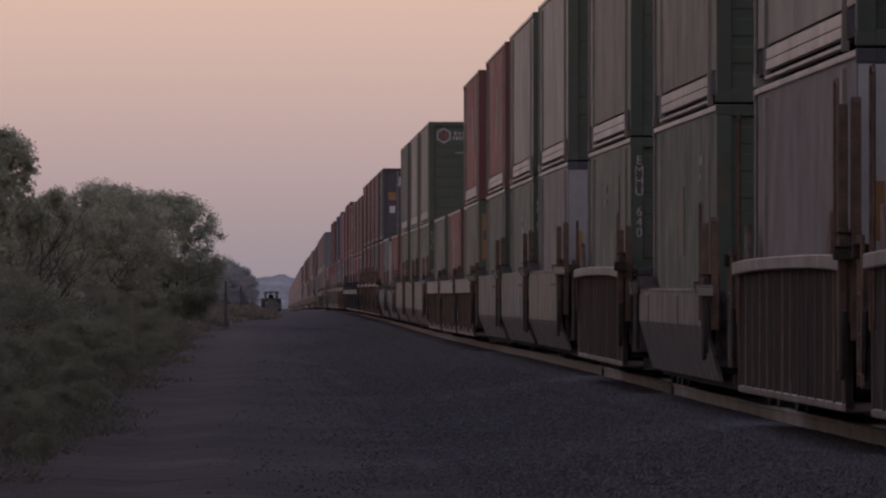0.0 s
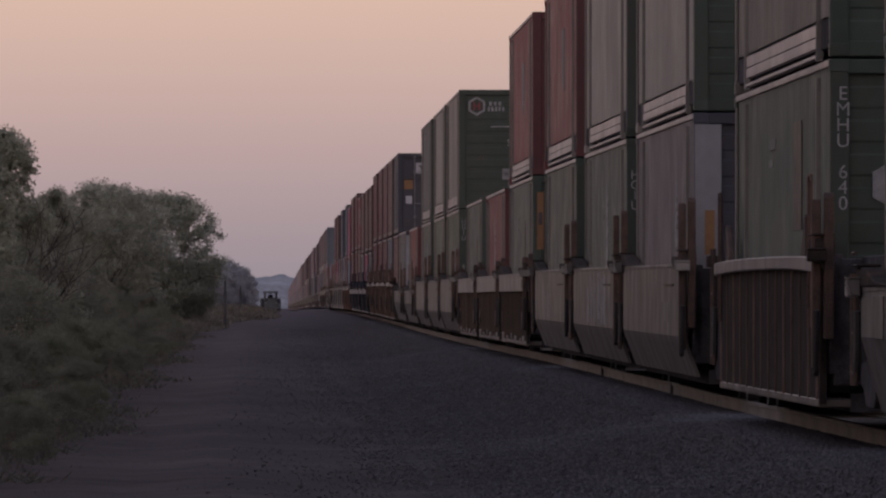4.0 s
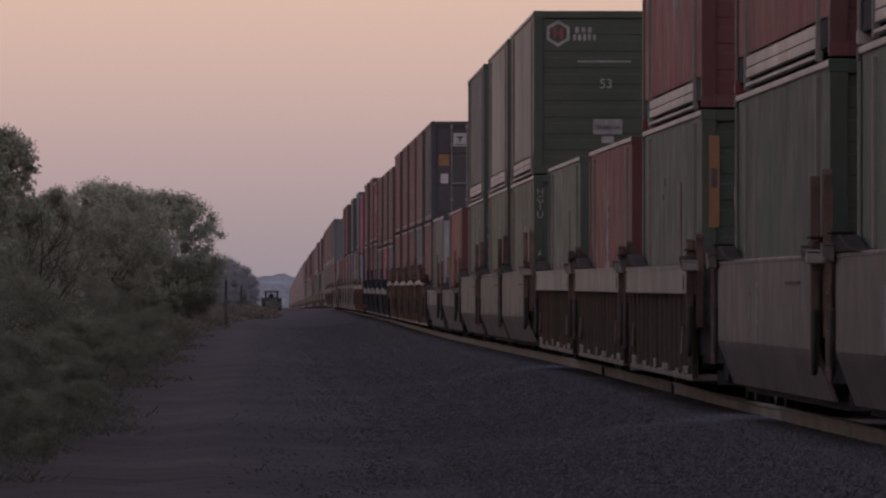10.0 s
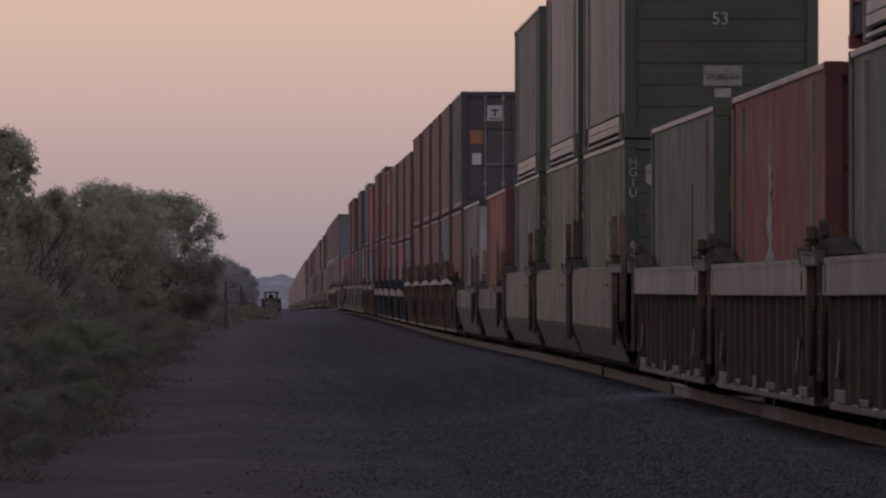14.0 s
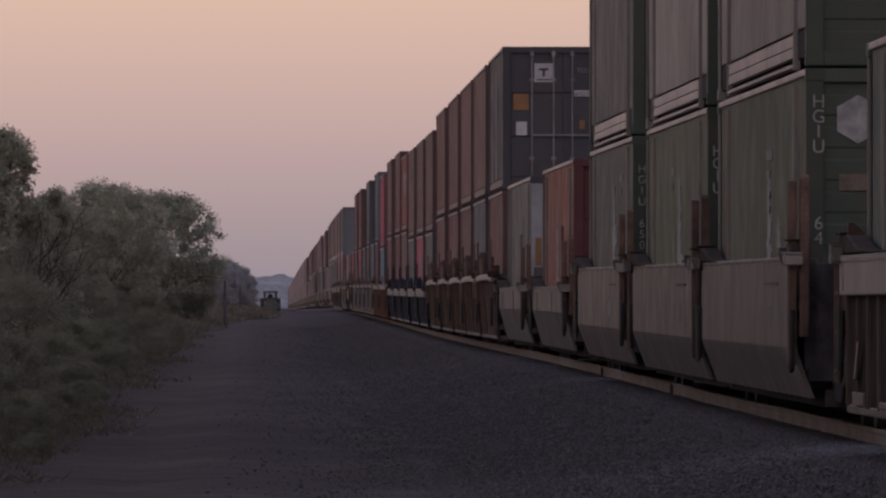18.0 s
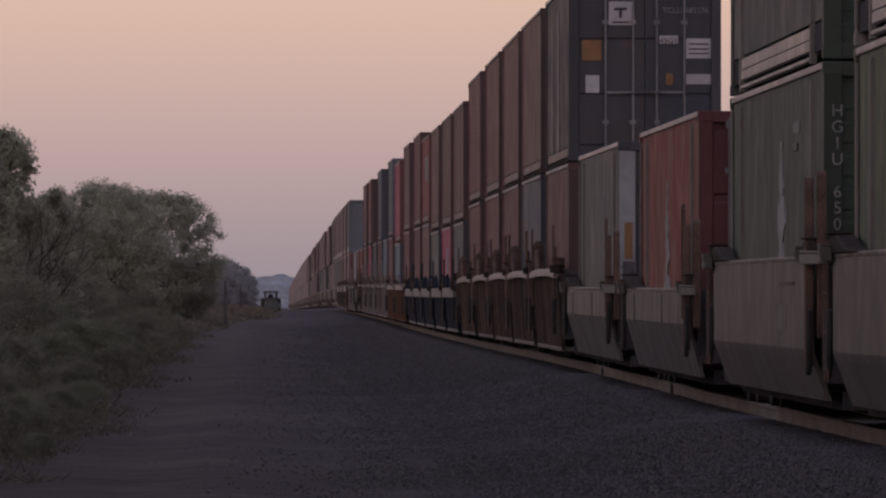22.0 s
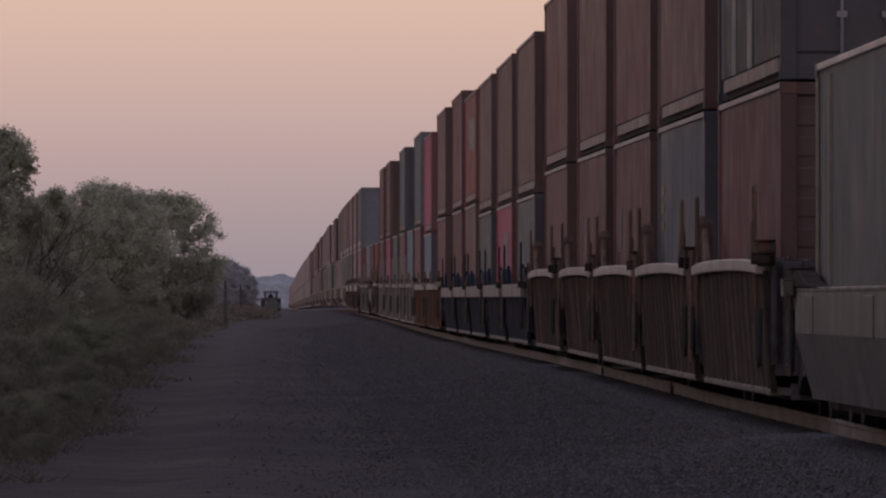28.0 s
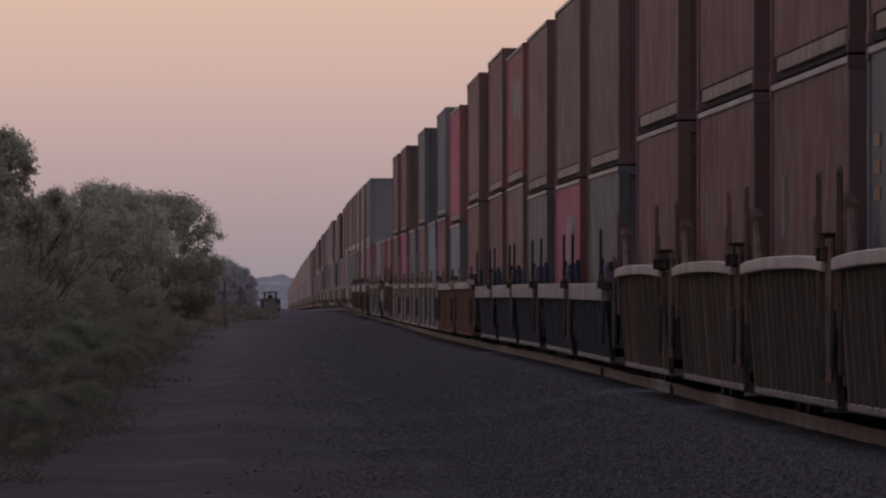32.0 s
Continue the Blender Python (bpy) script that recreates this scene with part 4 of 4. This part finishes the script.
for y in (-60, -45, -30, -16, -2, 12, 26, 40, 54, 68, 82, 96, 104, 112, 121, 130, 140, 150, 161, 173, 186, 200, 215, 230, 246, 262, 280, 300, 320, 342, 366, 392, 420, 450):
    for row in range(3):
        x = float(verge_edge(y)) - .55 - row * 1.7 - rng.random() * .8
        sc = (.46, .78, 1.04)[row] * rng.uniform(.8, 1.2)
        plant("shrub", SHRUBS[rng.randrange(4)] if y > 80 else UNSEEN_SHRUB, x, y + rng.uniform(-4, 4), "dense dull green shrub on the weedy verge", "shrub", rng.uniform(0, 360), sc, .08, "shrubs along the road")
# low growth that creeps out onto the gravel
for k in range(34):
    y = 92 * (430 / 92) ** ((k + .5) / 34)
    x = float(verge_edge(y)) + rng.uniform(-.7, .35) * (1 + y / 500)
    plant("low_bush", SHRUBS[k % 4], x, y, "low dull green bush creeping onto the gravel", "shrub", k * 73, rng.uniform(.14, .34), .04, "low bushes at the road's edge")

# the tree row goes on unseen past the camera, added to block low light
for k, y in enumerate((-70, -48, -27, -6, 14, 33, 52, 70, 88, 106, 124, 142, 160)):
    plant("broad_tree", SCREEN_TREE, -14.5 - (k * 5 % 4), y, "tall broad green tree added out of view to block low light", "tree", k * 70, 1.25 + .1 * (k % 3), group="row of trees beside the road")

# ---- far wooded hill ----
def make_hill():
    xs = np.linspace(-420, 300, 240)
    rng = np.random.RandomState(2)
    base = 14.0 + 1.3 * np.exp(-((xs + 84) / 26) ** 4) + .5 * np.sin(xs * .013)
    top = base + rng.uniform(-.7, .7, len(xs)) + .7 * np.sin(xs * .31) + .45 * np.sin(xs * .83 + 1)
    v = [(x, 4400 + 30 * math.sin(x * .02), -2) for x in xs] + [(x, 4420 + 30 * math.sin(x * .02), z * .7) for x, z in zip(xs, base)] + [(x, 4450, z) for x, z in zip(xs, top)] + [(x, 4500, 0) for x in xs]
    n = len(xs)
    f = [(r * n + i, r * n + i + 1, (r + 1) * n + i + 1, (r + 1) * n + i) for r in range(3) for i in range(n - 1)]
    me = bpy.data.meshes.new("hill")
    me.from_pydata(v, [], f)
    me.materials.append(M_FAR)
    tagged(new("backdrop_hill", me), "hazy blue wooded hill on the horizon", "hill", kind="structure")


make_hill()


# ---- markings on the boxes ----
def plate(root, L, u, v, w, h, material, name="label_plate", label="", H=2.896, proud=.0, end=True):
    """A thin plate on the front end (u, v: its middle from the left and the top, in metres) or on the near side (u from the front end)."""
    s = Shape()
    e = 1.295 if L > 14 else 1.219
    if end:
        y = -L / 2 + .07 - .012 - proud
        s.box(-e + u - w / 2, -e + u + w / 2, y - .006, y, H - v - h / 2, H - v + h / 2)
    else:
        y = -L / 2 + u
        s.box(-e + .016, -e + .0265, y - w / 2, y + w / 2, H - v - h / 2, H - v + h / 2)
    return part(name, s.mesh(name, material), root, label)


def words(root, text, L, u, v, size, H=2.896, proud=.0, upright=False, step=1.32, material=None):
    """Stencilled characters on the front end, one under the other when upright."""
    curve = bpy.data.curves.new("stencil", "FONT")
    curve.body, curve.size, curve.align_x, curve.align_y = "\n".join(text) if upright else text, size, "CENTER", "TOP"
    curve.space_line, curve.extrude = step, .002
    tmp = bpy.data.objects.new("stencil", curve)
    scene.collection.objects.link(tmp)
    me = bpy.data.meshes.new_from_object(tmp.evaluated_get(bpy.context.evaluated_depsgraph_get()))
    bpy.data.objects.remove(tmp)
    me.materials.clear()
    me.materials.append(material or M_LETTER)
    return part("lettering", me, root, "white stencilled lettering", pose((-1.295 if L > 14 else -1.219) + u, -L / 2 + .055 - proud, H - v, 90, 0, 0))


def bars(root, L, u, v, w, h, n, end=True, H=2.896, upright=True, material=None):
    """Writing too small to read, as plain bars."""
    for i in range(n):
        k = (i + .5) / n - .5
        if upright:
            plate(root, L, u, v + k * h, w, h / n * .62, material or M_LETTER, "marking_bar", "", H, .0, end)
        else:
            plate(root, L, u + k * w, v, w / n * .62, h, material or M_LETTER, "marking_bar", "", H, .0, end)


L53, L40 = 16.15, 12.19
words(BOXES[3, 0], "EMHU 640", L53, .11, .22, .17, upright=True, step=.80, proud=.062)
words(BOXES[10, 0], "HGIU", L53, .11, .22, .17, upright=True, step=.80, proud=.062)
words(BOXES[5, 0], "HGIU", L53, .11, .40, .17, upright=True, step=.80, proud=.062)
words(BOXES[10, 0], "64", L53, .11, 1.32, .17, upright=True, step=.80, proud=.062)
bars(BOXES[10, 0], L53, .11, 2.15, .09, .85, 5)
words(BOXES[11, 0], "HGIU", L53, .11, .40, .17, upright=True, step=.80, proud=.062)
words(BOXES[12, 0], "HGIU 65008", L53, .12, .36, .15, upright=True, step=.95, proud=.062)
# six-sided marks on the ends of the boxes, one with a red core


def six_sided(root, u, v, r0, r1, label):
    ring = Shape()
    pts = [(r * math.cos(k * math.tau / 6 + .52), y, r * math.sin(k * math.tau / 6 + .52)) for y in (-.008, 0) for r in (r0, r1) for k in range(6)]
    ring.add(pts, [(k, (k + 1) % 6, 6 + (k + 1) % 6, 6 + k) for k in range(6)] + [(12 + k, 18 + k, 18 + (k + 1) % 6, 12 + (k + 1) % 6) for k in range(6)]
             + [(6 + k, 6 + (k + 1) % 6, 18 + (k + 1) % 6, 18 + k) for k in range(6)] + [(k, 12 + k, 12 + (k + 1) % 6, (k + 1) % 6) for k in range(6)])
    part("six_sided_mark", ring.mesh("six_sided_mark", M_LETTER), root, label, pose(-1.295 + u, -L53 / 2 + .058, 2.896 - v))


hub = BOXES[10, 1]
for u, w, h in ((.365, .05, .19), (.495, .05, .19), (.43, .09, .05)):
    plate(hub, L53, u, .40, w, h, PAINT["red"], "mark_bar", "dull red bar of the mark", proud=.002)
six_sided(hub, .43, .40, .175, .235, "white six-sided mark")
for k, u, v in ((10, .47, .46), (7, .55, .97), (3, .56, 1.09)):
    six_sided(BOXES[k, 0], u, v, .002, .22, "pale six-sided mark")
bars(hub, L53, .88, .34, .34, .10, 3, upright=False)
bars(hub, L53, .90, .47, .44, .11, 5, upright=False)
plate(hub, L53, 1.25, .90, .95, .03, M_LETTER, "marking_bar")
words(hub, "53", L53, 1.28, 1.18, .24)
plate(hub, L53, 1.31, 2.06, .52, .27, M_LETTER, "weight_label", "white weight label")
words(hub, "24,000 lbs", L53, 1.31, 2.02, .105, proud=.020, material=M_DARK)
plate(hub, L53, 1.31, 2.29, .22, .12, M_LETTER, "weight_label")
bars(hub, L53, .09, .92, .07, 1.15, 9)
bars(hub, L53, 2.50, .92, .07, 1.0, 8)
for k in (1, 4, 14):
    wide, at = (.22, .115) if k == 14 else (.30, .155)
    plate(BOXES[k, 0], L53, at, 1.44, wide, 2.62, PAINT["white"], "end_panel", "white end panel", proud=.066)
    plate(BOXES[k, 0], L53, at + .02, 1.35, .11, .50, M_YELLOW, "warning_label", "amber warning label", proud=.074)
plate(BOXES[14, 0], L53, .135, 1.98, .16, .70, M_DARK, "warning_label", "", proud=.074)
plate(BOXES[7, 0], L53, .135, .80, .12, 1.02, M_YELLOW, "warning_label", "dull amber upright sign", proud=.066)
plate(BOXES[7, 0], L53, .135, .76, .07, .22, M_DARK, "label_mark", proud=.073)
bars(BOXES[7, 0], L53, .135, .46, .06, .30, 5, material=M_DARK)
plate(BOXES[7, 1], L53, .45, 1.0, .16, .45, M_LETTER, "label_plate")
plate(BOXES[9, 0], L53, .14, .95, .12, .35, M_YELLOW, "warning_label", "amber warning label")
plate(BOXES[10, 0], L53, .55, 1.03, .50, .15, M_TANMARK, "faded_mark", "faded rust-orange band")
# the dark blue doors
nav = BOXES[15, 1]
plate(nav, L40, .83, .53, .38, .38, M_LABEL, "label_plate", "white plate with a dark mark", proud=.02)
plate(nav, L40, .83, .46, .20, .045, M_DARK, "label_mark", proud=.027)
plate(nav, L40, .83, .54, .05, .12, M_DARK, "label_mark", proud=.027)
plate(nav, L40, .83, .67, .28, .025, M_DARK, "label_mark", proud=.027)
plate(nav, L40, .37, 1.12, .31, .33, M_YELLOW, "warning_label", "amber warning label", proud=.02)
plate(nav, L40, .38, 1.66, .22, .28, M_LABEL, "label_plate", "pale worn label", proud=.02)
words(nav, "TCLU", L40, 1.66, .42, .13, proud=.022)
words(nav, "485536 3", L40, 2.10, .42, .13, proud=.022)
plate(nav, L40, 1.60, .95, .30, .13, M_LABEL, "size_plate", "white size plate", proud=.02)
words(nav, "45G1", L40, 1.60, .905, .13, proud=.030, material=M_DARK)
plate(nav, L40, 2.08, 1.09, .40, .32, M_LABEL, "label_plate", "white data plate", proud=.012)
plate(nav, L40, 2.08, 1.58, .40, .16, M_LABEL, "label_plate", "white data plate", proud=.012)
for v in (1.02, 1.10, 1.17):
    plate(nav, L40, 2.08, v, .32, .022, M_DARK, "label_mark", proud=.019)
plate(nav, L40, 1.61, 1.58, .11, .18, M_YELLOW, "warning_label", proud=.02)


def side_letters(k, lvl, L, u, v, n, w, h, material=None, H=2.896):
    """A word of big letters along the near side that cannot be read, as bars; u and v: where it begins and its top."""
    root = BOXES[k, lvl]
    x = -1.279 if L > 14 else -1.203
    r = random.Random(k)
    for i in range(n):
        y = -L / 2 + u + i * w * 1.5
        hh = h * r.uniform(.75, 1)
        me = Shape().box(x, x + .02, y, y + w, H - v - hh, H - v).mesh("side_lettering", material or M_LETTER)
        part("side_lettering", me, root)


for k in (6, 7):
    side_letters(k, 1, L53, 6.4, .75, 4, .22, 1.05)
side_letters(23, 1, L40, 2.6, .6, 8, .45, .8, H=2.591)
side_letters(21, 0, L40, 3.4, .55, 3, .75, .8, material=M_SPRAY, H=2.591)
for v in (.78, 1.0, 1.22):
    plate(BOXES[16, 0], L40, 11.2, v, .75, .11, M_YELLOW, "side_lettering", "faded amber lettering", end=False)
side_letters(17, 0, L40, 9.9, .9, 3, .14, .6, material=M_SPRAY)
side_letters(18, 0, L40, 9.9, .9, 3, .14, .6, material=M_SPRAY)
plate(BOXES[3, 0], L53, 5.3, .95, 1.3, 1.0, M_TANMARK, "faded_mark", "faded orange mark", end=False)
plate(BOXES[2, 0], L53, 8.9, 1.20, 1.3, .8, M_TANMARK, "faded_mark", "faded orange mark", end=False)
plate(BOXES[7, 0], L53, 6.0, 1.30, .8, 1.1, M_TANMARK, "faded_mark", "faded orange mark", end=False)
plate(BOXES[9, 0], L53, 6.0, 1.30, .8, 1.0, M_TANMARK, "faded_mark", "faded orange mark", end=False)
for k, u, v in ((2, 4.0, .55), (3, 9.5, .6), (7, 10.5, .7), (5, 9.0, .8), (10, 6.5, .7), (12, 4.5, .5), (11, 9.0, .6)):
    plate(BOXES[k, 0], L53, u, v, 1.0, .10, M_FAINT, "side_lettering", end=False)
    plate(BOXES[k, 0], L53, u + .2, v + .18, .6, .07, M_FAINT, "side_lettering", end=False)


def splash(root, L, u, z0, z1, w, H=2.896, material=None, seed=1):
    """A tall worn white flash or scrawl on the near side."""
    r = random.Random(seed)
    x = -1.279 if L > 14 else -1.203
    n = 15
    left = [(u - w * (1 - .8 * i / n) * r.uniform(.12, .75) / 2, z0 + (z1 - z0) * i / n) for i in range(n + 1)]
    right = [(u + w * (1 - .8 * i / n) * r.uniform(.12, .75) / 2, z0 + (z1 - z0) * i / n) for i in range(n + 1)]
    prof = [(-L / 2 + a, b) for a, b in left] + [(-L / 2 + a, b) for a, b in reversed(right)]
    part("painted_flash", Shape().prism_x(prof, x, x + .015).mesh("painted_flash", material or M_LETTER), root, "worn white painted flash")


splash(BOXES[8, 0], L53, 9.2, 1.05, 2.3, 2.6, seed=1)
splash(BOXES[13, 0], L53, 8.6, .9, 2.2, 2.6, seed=2)
splash(BOXES[5, 0], L53, 7.6, 1.1, 2.4, 2.2, seed=3)
splash(BOXES[12, 0], L53, 7.0, 1.0, 2.3, 2.8, seed=4)
splash(BOXES[10, 0], L53, 6.6, .9, 2.0, 2.6, seed=11)
splash(BOXES[10, 0], L53, 4.9, .9, 1.6, 1.6, seed=12)
splash(BOXES[11, 0], L53, 7.2, 1.0, 2.2, 2.4, seed=13)
splash(BOXES[4, 0], L53, 5.0, 1.4, 2.2, 1.2, seed=6)
splash(BOXES[20, 0], L40, 3.2, 1.0, 2.1, 1.0, seed=7)
splash(BOXES[22, 0], L40, 3.2, 1.0, 2.1, 1.0, seed=8)
splash(BOXES[14, 0], L53, 6.0, 1.2, 2.2, .9, seed=9)
plate(BOXES[15, 1], L40, 6.0, 1.5, 1.1, 2.3, PAINT["bluegrey"], "paint_patch", "", end=False)
plate(BOXES[15, 1], L40, 9.2, 1.6, .8, 2.1, PAINT["bluegrey"], "paint_patch", "", end=False)


def scrawl(k, y, z0, z1, w, seed):
    """A spray-painted stroke on the flank of a well car."""
    r = random.Random(seed)
    n = 12
    side = [[(y + s * w * r.uniform(.15, .6), z0 + (z1 - z0) * i / n) for i in range(n + 1)] for s in (-1, 1)]
    part("spray_paint", Shape().prism_x(side[0] + side[1][::-1], -1.4535, -1.449).mesh("spray_paint", M_SPRAY), CARS[k], "pale blue spray-painted scrawl")


for i, (y, z0, z1, w) in enumerate(((-4.2, .74, 1.42, .9), (-3.1, .72, 1.36, .6), (-2.0, .80, 1.44, .9), (-.6, .72, 1.30, .7), (.7, .76, 1.42, .8), (2.2, .74, 1.25, .5))):
    scrawl(5, y, z0, z1, w, i)
for i, (y, z0, z1, w) in enumerate(((1.0, .74, 1.3, .5), (2.4, .78, 1.2, .4))):
    scrawl(6, y, z0, z1, w, 20 + i)
for k in (7, 8, 9):
    part("round_plate", Shape().tube((-1.497, -7.9, 1.30), (-1.489, -7.9, 1.30), .085, None, 14).mesh("round_plate", M_DARK), CARS[k])

# ---- ballast stones on the shoulder by the road, denser than anyone could count ----
def scatter_stones(name, count, y0, y1, d0, d1, size, seed, material, label):
    r = np.random.RandomState(seed)
    u = r.uniform(0, 1, count)
    y = y0 * (y1 / y0) ** u
    d = d0 + (d1 - d0) * (r.beta(1, 3.0, count) if d0 < 2 else r.uniform(0, 1, count))
    x = track_x(y) - d
    z = ground_z(x, y)
    base = np.array([(1, 0, 0), (-.9, .2, .1), (.1, 1, 0), (0, -1, .1), (.2, .1, .8), (0, 0, -.6)])
    tri = np.array([(0, 2, 4), (2, 1, 4), (1, 3, 4), (3, 0, 4), (2, 0, 5), (1, 2, 5), (3, 1, 5), (0, 3, 5)])
    s = size * r.uniform(.5, 1.25, (count, 1, 1)) * r.uniform(.7, 1.2, (count, 6, 3))
    a = r.uniform(0, math.tau, count)
    c, q = np.cos(a), np.sin(a)
    v = base[None] * s
    v = np.stack([v[:, :, 0] * c[:, None] - v[:, :, 1] * q[:, None], v[:, :, 0] * q[:, None] + v[:, :, 1] * c[:, None], v[:, :, 2]], 2)
    v += np.stack([x, y, z + size * .4], 1)[:, None, :]
    f = (np.arange(count)[:, None, None] * 6 + tri[None]).reshape(-1, 3)
    return tagged(new(name, np_mesh(name, v.reshape(-1, 3), f, material)), label, "stones", kind="stuff")


scatter_stones("ballast", 120000, 66, 420, .9, 7.0, .018, 1, M_BALLAST, "crushed grey ballast stones on the track shoulder")
scatter_stones("ballast", 60000, 66, 420, .80, 1.9, .024, 7, M_BALLAST, "crushed grey ballast stones heaped against the rail")
scatter_stones("road_gravel", 9000, 66, 300, 4.6, 10.0, .007, 2, M_BALLAST, "loose gravel on the service road")


def scatter_grass():
    r = np.random.RandomState(9)
    n = 40000
    y = 88 * (620 / 88) ** r.uniform(0, 1, n)
    edge = verge_edge(y) + .35 * np.sin(y * .11) + .25 * np.sin(y * .37 + 1)
    x = edge - np.abs(r.normal(0, .9, n)) + r.uniform(-.2, 1.0, n) ** 3
    z = ground_z(x, y)
    h = r.uniform(.02, .11, n) * np.clip(1.2 - np.abs(x - edge + .6) * .2, .5, 1.2)
    a = r.uniform(0, math.tau, n)
    w = .012 + y * 5e-5
    lean = r.normal(0, .10, (n, 2))
    dx, dy = np.cos(a) * w, np.sin(a) * w
    v = np.stack([np.stack([x - dx, y - dy, z], 1), np.stack([x + dx, y + dy, z], 1),
                  np.stack([x + lean[:, 0] + dx * .3, y + lean[:, 1], z + h], 1), np.stack([x + lean[:, 0] - dx * .3, y + lean[:, 1], z + h], 1)], 1)
    f = np.arange(n * 4).reshape(-1, 4)
    tagged(new("verge_grass", np_mesh("verge_grass", v.reshape(-1, 3), f, M_GRASS)), "dry weeds and grass along the road's edge", "grass", kind="stuff")


scatter_grass()


def scatter_weeds():
    """Tall dry weeds that narrow the far road."""
    r = np.random.RandomState(12)
    n = 15000
    y = 330 * (1000 / 330) ** r.uniform(0, 1, n)
    k = np.clip((y - 330) / 260, 0, 1)
    edge = verge_edge(y) + 4.3 * k * k * (3 - 2 * k) + .5 * np.sin(y * .05)
    x = edge - np.abs(r.normal(0, 1.6, n))
    z = ground_z(x, y)
    h = r.uniform(.08, .5, n) * np.clip(.35 + (edge - x) * .4, .35, 1.3)
    a = r.uniform(0, math.tau, n)
    w = r.uniform(.03, .09, n)
    lean = r.normal(0, .12, (n, 2))
    dx, dy = np.cos(a) * w, np.sin(a) * w
    v = np.stack([np.stack([x - dx, y - dy, z - .02], 1), np.stack([x + dx, y + dy, z - .02], 1),
                  np.stack([x + lean[:, 0] + dx * .5, y + lean[:, 1], z + h], 1), np.stack([x + lean[:, 0] - dx * .5, y + lean[:, 1], z + h], 1)], 1)
    tagged(new("roadside_weeds", np_mesh("roadside_weeds", v.reshape(-1, 3), np.arange(n * 4).reshape(-1, 4), M_WEED)), "tall dry brownish weeds beside the far road", "weeds", kind="stuff")


scatter_weeds()


# ---- things beside the far road ----
def marker_post(x, y, h, label):
    root = tagged(new("marker_post"), label, "post")
    z = float(ground_z(x, y))
    part("shaft", Shape().box(-.06, .06, -.05, .05, -.3, h * .72).mesh("shaft", M_GREYPOST, .01), root)
    part("tip", Shape().prism([(-.055, h * .72), (.055, h * .72), (.045, h), (-.045, h)], -.045, .045).mesh("tip", M_GREYPOST, .008), root)
    root.matrix_basis = pose(x, y, z)


marker_post(beside(398, 425), 425, 2.1, "weathered grey upright marker post on the verge")
marker_post(beside(425, 560), 560, 1.8, "thin weathered marker post on the verge")


def tractor(x, y):
    root = tagged(new("tractor"), "dark old tractor with a glazed cab parked beside the track", "tractor")
    z = float(ground_z(x, y))
    part("body", Shape().box(-.42, .42, -1.6, .6, .75, 1.35).prism_x([(-1.75, .7), (-1.6, 1.3), (-1.6, .7)], -.4, .4).mesh("body", M_TRACTOR, .05), root)
    cab = part("cab", Shape().box(-.74, -.60, -.25, -.13, 1.3, 2.2).box(.60, .74, -.25, -.13, 1.3, 2.2).box(-.74, -.60, 1.06, 1.18, 1.2, 2.2).box(.60, .74, 1.06, 1.18, 1.2, 2.2)
               .box(-.05, .05, 1.06, 1.18, 1.2, 2.2).box(-.74, .74, -.22, 1.18, 1.05, 1.60).mesh("cab", M_TRACTOR, .02), root)
    part("seat", Shape().box(-.28, .28, .55, .75, 1.4, 1.95).mesh("seat", M_TYRE, .05), cab)
    part("roof", Shape().prism_x([(-.4, 2.14), (-.3, 2.36), (1.15, 2.36), (1.25, 2.14)], -.82, .82).mesh("roof", M_TRACTOR, .03), cab)
    part("windscreen", Shape().box(-.62, .62, -.22, -.20, 1.32, 2.2).mesh("windscreen", M_GLASS), cab)
    part("blade", Shape().prism_x([(-2.2, .3), (-2.05, .25), (-2.0, .95), (-2.15, 1.0)], -.95, .95).mesh("blade", M_TRACTOR, .02), root)
    for wx, wy, r, wd in ((-.95, .55, .78, .42), (.95, .55, .78, .42), (-.72, -1.2, .48, .28), (.72, -1.2, .48, .28)):
        wh = part("wheel", Shape().tube((-wd / 2, 0, 0), (wd / 2, 0, 0), r, r * .97, 22).mesh("tyre", M_TYRE, .04), root, "", pose(wx, wy, r))
        part("rim", Shape().tube((-wd / 2 - .02, 0, 0), (wd / 2 + .02, 0, 0), r * .52, None, 16).mesh("rim", M_TRACTOR, .02), wh)
    root.matrix_basis = pose(x, y, z, 0, 0, 6)


tractor(beside(479, 1120), 1120)


# ---- what moves: the whole train rolls toward the camera, slowing a little ----
def along(S, t):
    return S - 10.884 * t + .01321 * t * t


def rolling(S, t, half=7.0):
    u = along(S, t)
    ya, yb = u - half, u + half
    pa = Vector((float(track_x(ya)), ya, float(track_z(ya))))
    pb = Vector((float(track_x(yb)), yb, float(track_z(yb))))
    d = pb - pa
    return Matrix.Translation((pa + pb) / 2) @ pose(0, 0, 0, 0, 0, -math.degrees(math.atan2(d.x, d.y))) @ pose(0, 0, 0, math.degrees(math.atan2(d.z, d.y)))


def motions():
    # wheels roll without slipping under the cars that come near
    for wheel, y in WHEELS[:56]:
        walk(wheel, [(k / 30, pose(0, y, .42, math.degrees(-along(0, k / 30) / .42) % 360)) for k in range(961)])
    for thing, S, off, step in THINGS:
        walk(thing, [(t, rolling(S, t) @ off) for t in range(0, 33, step)])


motions()
